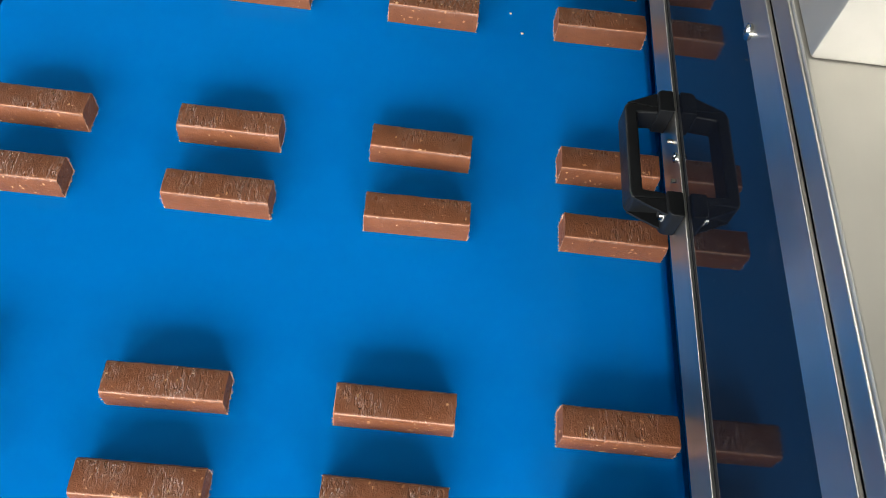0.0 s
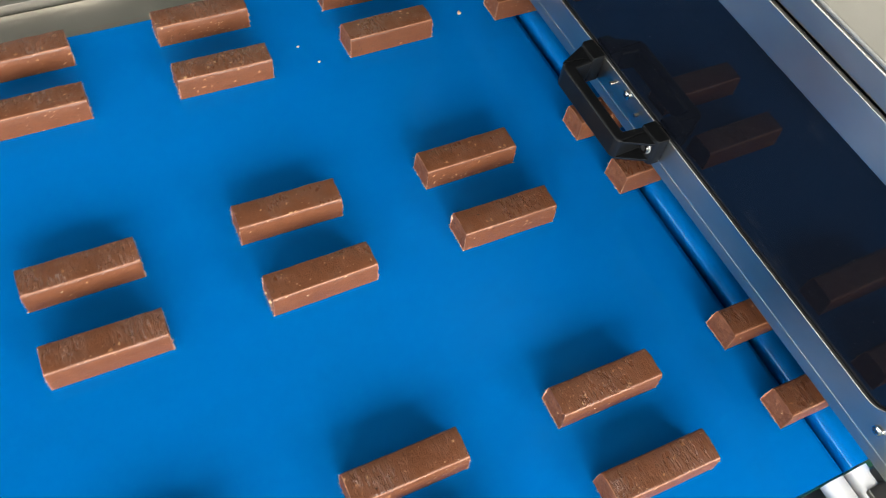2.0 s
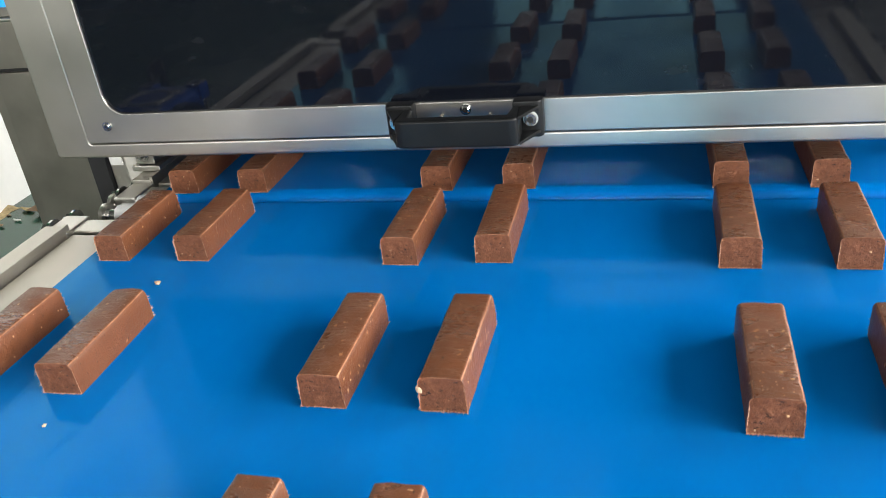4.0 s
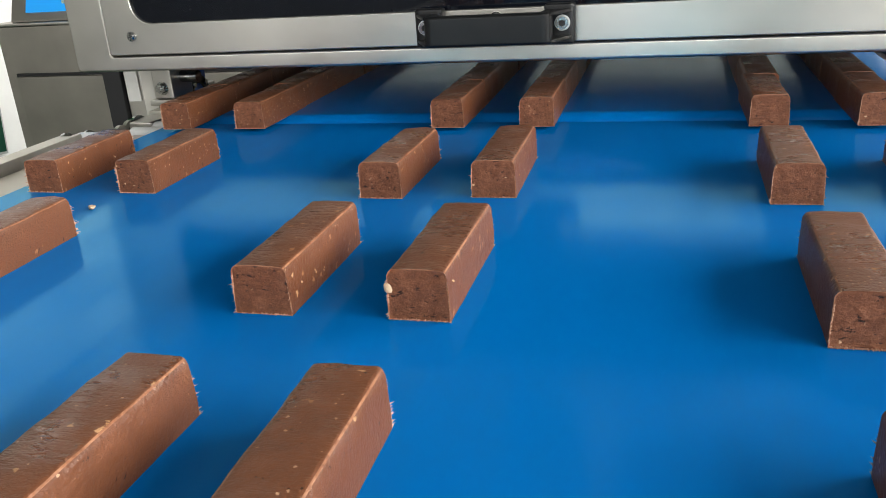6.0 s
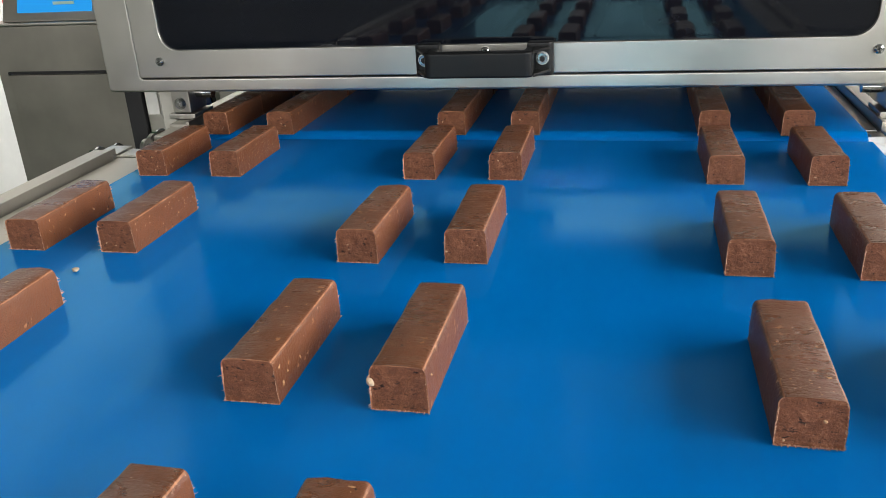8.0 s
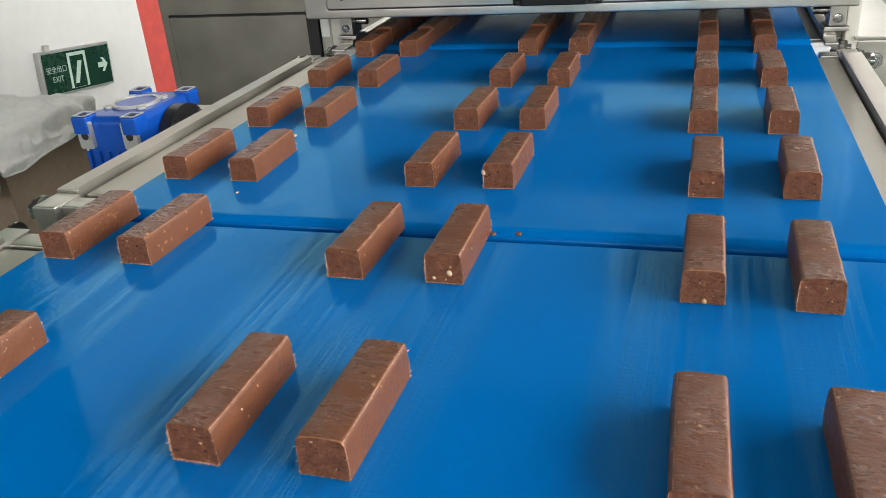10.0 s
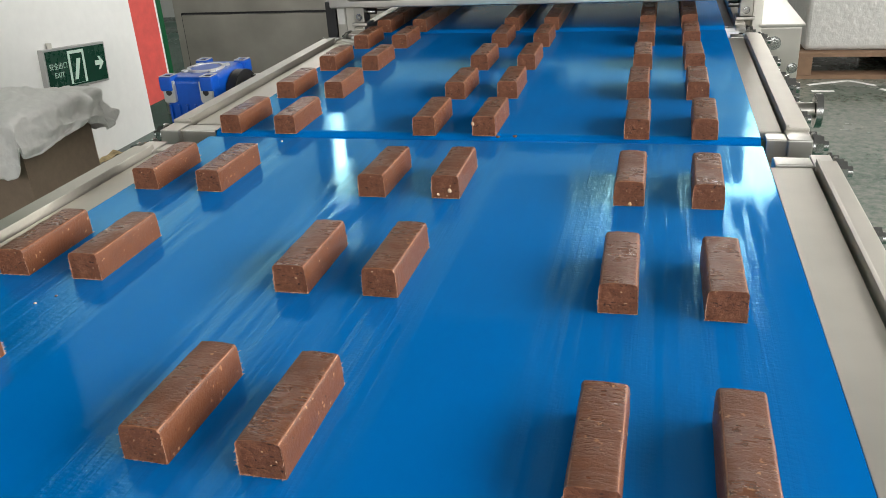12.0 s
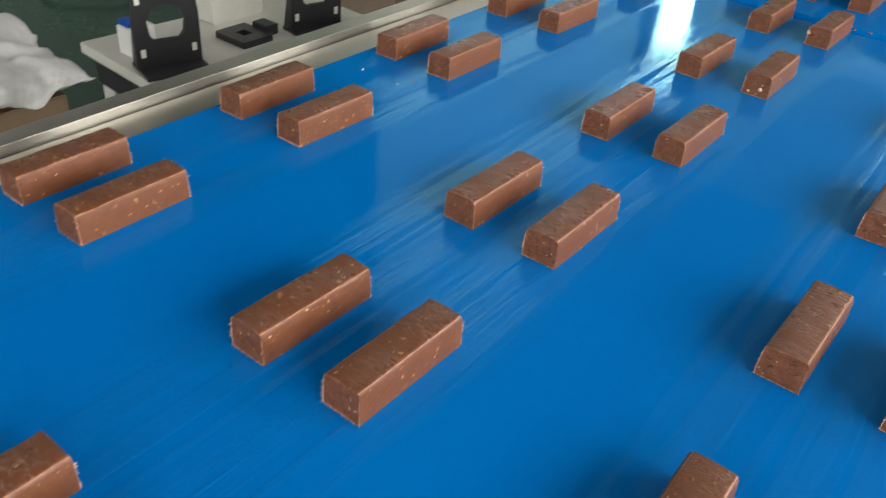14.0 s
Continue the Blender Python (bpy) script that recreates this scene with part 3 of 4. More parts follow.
def bridge_handle():
    """Moulded bridge handle: two screwed feet, chamfer cheeks and a deep grip bar."""
    h = thing("door_handle", (0.003, DY - 0.003, 0.079), "black moulded plastic bridge handle screwed to the guard door", "handle")
    grip = [(-0.0455, -0.012), (-0.0470, -0.038), (-0.0425, -0.0405), (0.0425, -0.0405), (0.0470, -0.038), (0.0455, -0.012), (0.039, -0.012), (0.0375, -0.030), (-0.0375, -0.030), (-0.039, -0.012)]
    part("grip", prism(bare(), grip, "z", -0.0108, 0.0112, 0.0022, 3), M_BLACK, h)
    for s in (-1, 1):
        part("foot", prism(bare(), [(s * 0.0615, 0.0), (s * 0.0615, -0.010), (s * 0.0585, -0.013), (s * 0.039, -0.013), (s * 0.039, 0.0)], "z", -0.0145, 0.0145, 0.0018), M_BLACK, h)
        for z in (-0.0107, 0.0086):
            part("cheek", prism(bare(), [(s * 0.0595, -0.0125), (s * 0.0470, -0.038), (s * 0.045, -0.0125)], "z", z, z + 0.0025, 0.0005), M_BLACK, h)
        c = part("screw", rod(bare(), (s * 0.0525, -0.0130, 0.001), (s * 0.0525, -0.0165, 0.001), 0.0047, 18), M_CHROME, h, "socket-head screw sunk in the foot")
        part("washer", rod(bare(), (s * 0.0525, -0.0129, 0.001), (s * 0.0525, -0.0136, 0.001), 0.0058, 18), M_ALU, c)
        part("socket", rod(bare(), (s * 0.0525, -0.0164, 0.001), (s * 0.0525, -0.0168, 0.001), 0.0026, 6), M_DARK, c)
    return h


bridge_handle()


# posts and bearing blocks under the housing
def bearing_stand(x, s):
    st = thing("bearing_stand", (x, 0.70, 0.0), "cream post and bolted steel bearing block under the cutter housing" if s > 0 else "cream post, bearing block and black post under the cutter", "bearing stand", "stands under the cutter")
    part("base", box(bare(), -0.016, 0.016, -0.010, 0.034, 0.0025, 0.0085, 0.001), M_STEEL, st)
    part("block", box(bare(), -0.011, 0.011, -0.008, 0.03, 0.009, 0.0495, 0.002), M_STEEL, st)
    bolt(st, (0.0, -0.008, 0.020), (0, -1, 0), 0.005)
    part("post", box(bare(), s * 0.0215 - 0.009, s * 0.0215 + 0.009, 0.0, 0.03, -0.10, 0.0495, 0.003), M_CREAM, st, "cream painted post")
    part("shaft", rod(bare(), (-s * 0.0112, 0.012, 0.028), (-s * 0.03, 0.012, 0.028), 0.006), M_CHROME, st)
    if s < 0:
        part("rear_post", box(bare(), -0.073, -0.0525, 0.0, 0.05, FLOOR, 0.0495, 0.001), M_BLACK_STEEL, st, "black post down to the floor")
        tag = part("switch_block", box(bare(), -0.0515, -0.0315, 0.004, 0.03, -0.04, 0.0495, 0.002), M_STEEL, st)
        part("label_plate", box(bare(), -0.049, -0.034, 0.002, 0.0036, 0.005, 0.036, 0.0005), M_PAPER, tag, "white label plate")
        part("tie_plate", box(bare(), -0.073, -0.0125, 0.0505, 0.055, -0.05, 0.03), M_STEEL_DARK, st)
        part("cable_bracket", box(bare(), -0.050, -0.033, 0.0305, 0.05, -0.03, 0.03), M_STEEL_DARK, st)
    else:
        part("tie_plate", box(bare(), 0.0, 0.0305, 0.0305, 0.035, -0.05, 0.03), M_STEEL_DARK, st)
    return st


bearing_stand(-0.354, -1)
bearing_stand(0.372, 1)
# shafts of the tension rollers, bare at the side of the belts
for y, z, x0, x1 in ((0.642, -0.012, -0.362, -0.3065), (0.620, -0.012, -0.357, -0.3065), (0.642, -0.012, 0.3355, 0.372), (0.618, -0.012, 0.3355, 0.368)):
    rl = thing("roller_shaft", (0, y, z), "bare steel roller shaft end beside the belt", "roller", "roller shafts")
    part("shaft", rod(bare(), (x0, 0, 0), (x1, 0, 0), 0.0065, 20), M_CHROME, rl)
    s0, s1 = (x0 + 0.012, x1) if x0 < 0 else (x0, x1 - 0.012)
    part("sleeve", rod(bare(), (s0, 0, 0), (s1, 0, 0), 0.0098, 24), M_FRAME, rl, "white plastic sleeve")
    part("collar", rod(bare(), (x0 - 0.004 if x0 < 0 else x1, 0, 0), (x0 if x0 < 0 else x1 + 0.004, 0, 0), 0.0115, 20), M_STEEL, rl)

# ---- machine body behind, with its operator panel ----
cab = thing("control_cabinet", (0, 1.45, 0), "dull brushed steel control cabinet with a closed door", "cabinet")
part("body", box(bare(), -1.232, -0.45, 0.0, 0.6, FLOOR + 0.08, 0.015, 0.003), M_STEEL_DARK, cab)
part("plinth", box(bare(), -1.20, -0.48, 0.03, 0.57, FLOOR, FLOOR + 0.0795), M_DARK, cab)
part("door", box(bare(), -1.200, -0.50, -0.012, -0.0005, FLOOR + 0.14, -0.087, 0.002), M_STEEL_DARK, cab)
part("door_gap", ring_plate(bare(), rounded(-1.206, -0.494, FLOOR + 0.134, -0.081, 0.003), rounded(-1.2005, -0.4995, FLOOR + 0.1395, -0.0865, 0.002), "y", -0.003, -0.0006), M_DARK, cab)
part("top_lip", box(bare(), -1.236, -0.446, -0.006, 0.6, 0.0155, 0.022, 0.002), M_STEEL, cab)
hm = thing("operator_panel", (-1.18, 1.46, 0.0225), "steel operator panel with a lit blue touch screen", "control panel")
part("case", prism(bare(), [(0.0, 0.0), (0.12, 0.30), (0.30, 0.30), (0.30, 0.0)], "x", -0.02, 0.26, 0.003), M_STEEL_DARK, hm)
bm = bare()
q = [Vector((x, 0.12 * t - 0.002, 0.30 * t)) for x, t in ((0.02, 0.06), (0.20, 0.06), (0.20, 0.85), (0.02, 0.85))]
prism_n = Vector((0, -0.93, 0.37)) * 0.002
f0, f1 = [bm.verts.new(v) for v in q], [bm.verts.new(v + prism_n) for v in q]
bm.faces.new(f1)
for i in range(4):
    bm.faces.new((f0[i], f0[(i + 1) % 4], f1[(i + 1) % 4], f1[i]))
part("screen", bm, M_SCREEN, hm, "lit blue screen")
for i, w in enumerate((0.07, 0.05)):
    bm = bare()
    t = 0.17 - 0.06 * i
    box(bm, 0.11, 0.11 + w, 0.12 * t - 0.0065, 0.12 * t - 0.0045, 0.30 * t, 0.30 * t + 0.006)
    part("text_bar", bm, M_SIGN_WHITE, hm)


# ---- gear units beside the belts ----
def gear_unit(at, s, cast, label):
    g = thing("gear_unit", at, label, "gearbox", "gear units")
    part("casing", box(bare(), -0.042 * s, 0.042 * s, -0.062 * s, 0.062 * s, -0.062 * s, 0.044 * s, 0.010 * s, 3), cast, g)
    top = part("flange", ring_plate(bare(), circle(0, 0, 0.030 * s, 28), circle(0, 0, 0.0255 * s, 28), "z", 0.0442 * s, 0.0475 * s), M_ALU, g, "bare ring flange")
    part("bore", rod(bare(), (0, 0, 0.0445 * s), (0, 0, 0.0462 * s), 0.0245 * s, 24), cast, top)
    for k in range(4):
        u, v = 0.030 * s * math.cos(math.pi * (k + 0.5) / 2), 0.030 * s * math.sin(math.pi * (k + 0.5) / 2)
        part("ear", ring_plate(bare(), circle(u * 1.12, v * 1.12, 0.006 * s, 16), circle(u * 1.12, v * 1.12, 0.0025 * s, 16), "z", 0.0443 * s, 0.0472 * s), M_ALU, top)
    for x in (-1, 1):
        for y in (-1, 1):
            l = part("lug", box(bare(), x * 0.035 * s - 0.011 * s, x * 0.035 * s + 0.011 * s, y * 0.058 * s - 0.012 * s, y * 0.058 * s + 0.012 * s, 0.024 * s, 0.0465 * s, 0.003 * s), cast, g)
            c = (x * 0.035 * s, y * 0.058 * s)
            rim = [[(c[0] + i * e * s, c[1] + j * (e + 0.001) * s) for i, j in ((-1, -1), (1, -1), (1, 1), (-1, 1))] for e in (0.0098, 0.0072)]
            part("machined_rim", ring_plate(bare(), *rim, "z", 0.0466 * s, 0.0473 * s), M_ALU, l, "bare machined rim")
            part("hole", rod(bare(), (x * 0.035 * s, y * 0.058 * s, 0.0460 * s), (x * 0.035 * s, y * 0.058 * s, 0.0469 * s), 0.0045 * s, 14), M_DARK, l)
        f = part("mounting_pad", prism(bare(), rounded(x * 0.032 * s - 0.010 * s, x * 0.032 * s + 0.010 * s, 0.006 * s, 0.040 * s, 0.003 * s), "y", -0.068 * s, -0.0622 * s), M_ALU, g, "pale machined pad with a bolt hole")
        part("hole", rod(bare(), (x * 0.032 * s, -0.0675 * s, 0.022 * s), (x * 0.032 * s, -0.0685 * s, 0.022 * s), 0.005 * s, 14), M_DARK, f)
    for k in range(6):
        x = (-0.036 + k * 0.0144) * s
        part("rib", box(bare(), x - 0.002 * s, x + 0.002 * s, -0.066 * s, -0.0615 * s, -0.058 * s, 0.002 * s, 0.001 * s), cast, g)
        part("rib", box(bare(), -0.0455 * s, -0.0415 * s, x * 1.4 - 0.002 * s, x * 1.4 + 0.002 * s, -0.058 * s, 0.026 * s, 0.001 * s), cast, g)
    part("motor", rod(bare(), (0, 0, -0.063 * s), (0, 0, -0.22 * s), 0.036 * s, 28), cast, g)
    for k in range(6):
        part("cooling_fin", ring_plate(bare(), circle(0, 0, 0.0395 * s), circle(0, 0, 0.0355 * s), "z", -(0.08 + 0.02 * k) * s, -(0.084 + 0.02 * k) * s), cast, g)
    cp = part("coupling", ring_plate(bare(), circle(0.012 * s, -0.004 * s, 0.044 * s, 32), circle(0.012 * s, -0.004 * s, 0.026 * s, 32), "x", 0.043 * s, 0.060 * s, 0.002 * s), M_BLACK_STEEL, g, "black ring coupling")
    part("hub", rod(bare(), (0.0425 * s, 0.012 * s, -0.004 * s), (0.056 * s, 0.012 * s, -0.004 * s), 0.0255 * s, 28), cast, cp)
    for k in range(4):
        a = math.pi * (0.25 + 0.5 * k)
        part("bolt_head", rod(bare(), (0.0600 * s, 0.012 * s + 0.035 * s * math.cos(a), -0.004 * s + 0.035 * s * math.sin(a)), (0.066 * s, 0.012 * s + 0.035 * s * math.cos(a), -0.004 * s + 0.035 * s * math.sin(a)), 0.0055 * s, 12), M_CHROME, cp)
    part("mounting_plate", box(bare(), -0.110 * s, 0.048 * s, 0.0745 * s, 0.105 * s, -0.34 * s, 0.012 * s, 0.002), M_CREAM, g, "cream painted mounting plate")
    part("stand", box(bare(), -0.03 * s, 0.03 * s, -0.05 * s, 0.05 * s, FLOOR - at[2], -0.2205 * s), M_STEEL_DARK, g)
    return g


gear_unit((-0.484, 0.306, -0.037), 1.0, M_BLUE_CAST, "blue cast worm gear unit with pale mounting pads")
gear_unit((-0.425, 0.82, -0.01), 0.5, M_BLUE_CAST, "small blue gear unit behind the black post")

# junction box on the far side of the frame
jb = thing("junction_box", (0, 0, 0), "plain stainless steel box bolted beside the conveyor", "box")
part("case", box(bare(), 0.400, 0.470, 0.70, 0.98, -0.13, -0.012, 0.003), M_STEEL, jb)
part("lid", box(bare(), 0.397, 0.474, 0.696, 0.985, -0.0115, -0.006, 0.001), M_STEEL, jb)
part("stem", box(bare(), 0.42, 0.45, 0.80, 0.84, FLOOR, -0.131), M_STEEL_DARK, jb)
bolt(jb, (0.425, 0.70, -0.04), (0, -1, 0), 0.009)
bolt(jb, (0.46, 0.70, -0.085), (0, -1, 0), 0.007)


# ---- low exit sign on the white wall ----
def exit_sign():
    y0, y1, z0, z1 = -0.206, 0.206, -0.0845, 0.0845
    s = thing("exit_sign", (WX, 2.336, -0.442), "dark green emergency exit sign with pale symbols in a grey frame", "exit sign")
    s.rotation_euler = (radians(-6), 0, 0)
    part("housing", box(bare(), 0.0005, 0.028, y0 - 0.006, y1 + 0.006, z0 - 0.006, z1 + 0.006, 0.003), M_ALU, s)
    part("face", box(bare(), 0.0282, 0.030, y0 + 0.004, y1 - 0.004, z0 + 0.004, z1 - 0.004), M_SIGN_GREEN, s)
    f = 0.0305
    ym, zm = (y0 + y1) / 2, (z0 + z1) / 2
    part("door_symbol", ring_plate(bare(), [(ym - 0.062, z0 + 0.012), (ym + 0.05, z0 + 0.012), (ym + 0.05, z1 - 0.012), (ym - 0.062, z1 - 0.012)], [(ym - 0.048, z0 + 0.013), (ym + 0.036, z0 + 0.013), (ym + 0.036, z1 - 0.026), (ym - 0.048, z1 - 0.026)], "x", f, f + 0.001), M_SIGN_WHITE, s, "pale doorway symbol")
    part("symbol_bar", prism(bare(), [(ym - 0.035, zm - 0.055), (ym - 0.012, zm - 0.055), (ym + 0.022, zm + 0.035), (ym - 0.004, zm + 0.035)], "x", f, f + 0.001), M_SIGN_WHITE, s, "plain slanted pale bar")
    ya = y1 - 0.085
    part("arrow", prism(bare(), [(ya, zm - 0.011), (ya + 0.035, zm - 0.011), (ya + 0.022, zm - 0.03), (ya + 0.036, zm - 0.03), (ya + 0.062, zm), (ya + 0.036, zm + 0.03), (ya + 0.022, zm + 0.03), (ya + 0.035, zm + 0.011), (ya, zm + 0.011)], "x", f, f + 0.001), M_SIGN_WHITE, s, "pale arrow")
    for body, size, z in (("安全出口", 0.030, zm + 0.004), ("EXIT", 0.032, zm - 0.034)):
        cu = bpy.data.curves.new("lettering", "FONT")
        cu.body, cu.size, cu.align_x, cu.extrude = body, size, "CENTER", 0.0004
        cu.materials.append(M_SIGN_WHITE)
        t = new("lettering", cu)
        t.parent = s
        t.matrix_basis = pose(f + 0.0005, y0 + 0.075, z, 90, 0, 90)
    part("bracket", rod(bare(), (0.012, y0 + 0.06, z1 + 0.006), (0.012, y0 + 0.06, z1 + 0.03), 0.012), M_CREAM, s)
    return s


exit_sign()


# ---- cardboard boxes, film and gloves ----
def carton(at, w, d, h, mat, label):
    c = thing("cardboard_box", at, label, "box")
    t = 0.006
    part("side", box(bare(), -w / 2, w / 2, -d / 2, -d / 2 + t, 0, h, 0.001), mat, c)
    part("side", box(bare(), -w / 2, w / 2, d / 2 - t, d / 2, 0, h, 0.001), mat, c)
    part("side", box(bare(), -w / 2, -w / 2 + t, -d / 2 + t + 0.0005, d / 2 - t - 0.0005, 0, h, 0.001), mat, c)
    part("side", box(bare(), w / 2 - t, w / 2, -d / 2 + t + 0.0005, d / 2 - t - 0.0005, 0, h, 0.001), mat, c)
    part("base", box(bare(), -w / 2 + t, w / 2 - t, -d / 2 + t, d / 2 - t, 0, t), mat, c)
    part("flap", box(bare(), -w / 2 + 0.001, w / 2 - 0.001, -d / 2, -0.002, h + 0.0005, h + 0.005), mat, c)
    part("flap", box(bare(), -w / 2 + 0.001, w / 2 - 0.001, 0.002, d / 2, h + 0.0005, h + 0.005), mat, c)
    return c


def drape(name, at, w, d, over, fall, mat, label, category, seed, n=44, rough=0.03, mound=0.0):
    """Crumpled film lying over a box top, its edge hanging down unevenly."""
    rnd = random.Random(seed)
    off = Vector((rnd.uniform(0, 50), rnd.uniform(0, 50), rnd.uniform(0, 50)))
    bm, grid = bare(), []
    for i in range(n + 1):
        row = []
        for j in range(n + 1):
            su, sv = 2 * i / n - 1, 2 * j / n - 1
            su, sv = su * math.sqrt(1 - 0.38 * sv * sv), sv * math.sqrt(1 - 0.38 * su * su)
            u, v = su * (w / 2 + over), sv * (d / 2 + over)
            ex, ey = max(0, abs(u) - w / 2), max(0, abs(v) - d / 2)
            q = Vector((u * 3.0, v * 3.0, 0)) + off
            e = math.hypot(ex, ey)
            drop = min(e, fall * (0.35 + 1.5 * abs(noise.noise(q * 0.7))))
            x = max(-w / 2, min(w / 2, u)) + math.copysign(min(ex, 0.02 + 0.10 * ex), u) if ex else u
            y = max(-d / 2, min(d / 2, v)) + math.copysign(min(ey, 0.02 + 0.10 * ey), v) if ey else v
            k = noise.noise(q * 1.6) * rough + (0.5 - abs(noise.noise(q * 3.1))) * rough * 0.9 + abs(noise.noise(q * 6.5)) * rough * 0.6
            out = Vector((math.copysign(1, u) if ex else 0, math.copysign(1, v) if ey else 0, 0))
            p = Vector((x, y, 0.012 + rough * 0.9 - drop)) + out * (0.012 + abs(k) * 1.3)
            p.z += k + mound * max(0.0, 1 - (u / w * 1.7) ** 2) * max(0.0, 1 - (v / d * 1.7) ** 2) * (0.6 + 0.9 * abs(noise.noise(q * 0.9)))
            if not e:
                p.z = max(p.z, 0.008)
            row.append(bm.verts.new(p))
        grid.append(row)
    for i in range(n):
        for j in range(n):
            bm.faces.new((grid[i][j], grid[i + 1][j], grid[i + 1][j + 1], grid[i][j + 1]))
    ob = tagged(part(name, bm, mat), label, category)
    ob.location = at
    ob.modifiers.clear()
    ob.data.set_sharp_from_angle(angle=math.pi)
    ob.modifiers.new("soft", "SUBSURF").render_levels = 1
    so = ob.modifiers.new("thickness", "SOLIDIFY")
    so.thickness = 0.002
    return ob


carton((-2.01, 1.55, FLOOR), 0.31, 0.38, 0.44, M_CARD_DARK, "dull brown cardboard box against the wall, covered with film")
drape("plastic_sheet", (-2.015, 1.54, FLOOR + 0.447), 0.31, 0.38, 0.20, 0.24, M_FILM, "crumpled milky plastic film over the cardboard box", "plastic film", 5, 64, 0.040, 0.055)
gl = thing("work_glove", (-2.02, 1.47, FLOOR + 0.515), "soiled white cotton work gloves lying on the film", "glove")
bm = bare()
for k, (x, y, z, a, b, c) in enumerate(((0, 0, 0.015, 0.055, 0.085, 0.022), (0.01, 0.09, 0.015, 0.012, 0.05, 0.012), (0.035, 0.085, 0.014, 0.012, 0.048, 0.012), (-0.018, 0.088, 0.013, 0.012, 0.046, 0.011), (-0.05, 0.04, 0.012, 0.035, 0.013, 0.012), (0.02, -0.08, 0.02, 0.045, 0.04, 0.02))):
    bmesh.ops.create_icosphere(bm, subdivisions=2, radius=1, matrix=Matrix.Translation((x, y, z)) @ Matrix.Diagonal((a, b, c, 1)))
for v in bm.verts:
    v.co += Vector((noise.noise(v.co * 40), noise.noise(v.co * 37 + Vector((9, 0, 0))), noise.noise(v.co * 43))) * 0.006
part("glove", bm, M_CLOTH, gl)

carton((-1.88, -0.29, FLOOR), 0.36, 0.34, 0.26, M_CARD, "open brown cardboard box on the floor, stuffed with white film")
drape("plastic_sheet", (-1.88, -0.27, FLOOR + 0.268), 0.30, 0.30, 0.10, 0.10, M_FILM, "white foam film hanging out of the cardboard box", "plastic film", 11, 30, 0.05)


# ---- parts table with bearing brackets ----
TZ = -0.25
tb = thing("parts_table", (-0.835, -0.165, TZ), "cream painted steel table with machine parts on it", "table")
tb.rotation_euler = (0, 0, radians(-4))
part("tabletop", box(bare(), -0.24, 0.24, -0.24, 0.26, -0.02, 0.0, 0.003), M_CREAM, tb)
part("apron", box(bare(), -0.225, 0.225, -0.225, 0.245, -0.075, -0.0205, 0.002), M_DARK, tb, "dark frame under the top")
for x in (-0.20, 0.20):
    for y in (-0.20, 0.22):
        part("leg", box(bare(), x - 0.02, x + 0.02, y - 0.02, y + 0.02, FLOOR - TZ, -0.0755), M_CREAM, tb)


def bearing_bracket(at, turn):
    b = thing("bearing_bracket", at, "black steel bracket with a round bearing hole on the table", "bracket", "brackets on the table")
    b.rotation_euler = (0, 0, radians(turn))
    o = [(-0.055, 0.006), (0.055, 0.006), (0.055, 0.05), (0.055, 0.10), (0.05, 0.15), (0.03, 0.155), (0.0, 0.155), (-0.03, 0.155), (-0.05, 0.15), (-0.055, 0.10), (-0.055, 0.05), (-0.055, 0.02)]
    o = [(u, v * 0.88) for u, v in o]
    i = [(0.033 * math.cos(a), 0.075 + 0.033 * math.sin(a)) for a in [math.atan2(v - 0.075, u) for u, v in o]]
    part("plate", ring_plate(bare(), o, i, "y", -0.004, 0.004), M_BLACK_STEEL, b)
    part("foot", box(bare(), -0.055, 0.055, -0.05, 0.03, 0.0, 0.006, 0.001), M_BLACK_STEEL, b)
    for x in (-0.05, 0.05):
        part("gusset", prism(bare(), [(0.0045, 0.0065), (0.028, 0.0065), (0.0045, 0.105)], "x", x - 0.003, x + 0.003), M_BLACK_STEEL, b)
        for z in (0.03, 0.118):
            part("slot", box(bare(), x * 0.86 - 0.004, x * 0.86 + 0.004, -0.0048, -0.0042, z - 0.007, z + 0.007), M_CREAM, b)
    return b


bearing_bracket((-0.90, -0.338, TZ), 73)
bearing_bracket((-0.868, -0.03, TZ), 78)
sp = thing("motor_plate", (-0.915, -0.165, TZ), "small black slotted steel plate lying on the table", "plate")
part("plate", ring_plate(bare(), rounded(-0.04, 0.04, -0.035, 0.035, 0.004), [(u * 0.3, v * 0.3) for u, v in rounded(-0.04, 0.04, -0.035, 0.035, 0.004)], "z", 0.0, 0.012), M_BLACK_STEEL, sp)
part("stub", box(bare(), -0.02, 0.02, 0.036, 0.065, 0.0, 0.02, 0.002), M_BLACK_STEEL, sp)
wb = thing("instrument_box", (-1.035, -0.105, TZ), "cream plastic instrument box with a slot on the parts table", "box")
o = rounded(-0.06, 0.06, 0.0, 0.125, 0.006)
part("case", ring_plate(bare(), o, [(u * 0.45, 0.072 + (v - 0.0625) * 0.16) for u, v in o], "x", -0.034, 0.034, 0.002), M_CREAM, wb)
part("inside", box(bare(), -0.030, 0.030, -0.030, 0.030, 0.060, 0.085), M_DARK, wb)
bg = thing("work_glove", (-1.04, -0.11, TZ + 0.126), "black rubber work glove on the instrument box", "glove")
bm = bare()
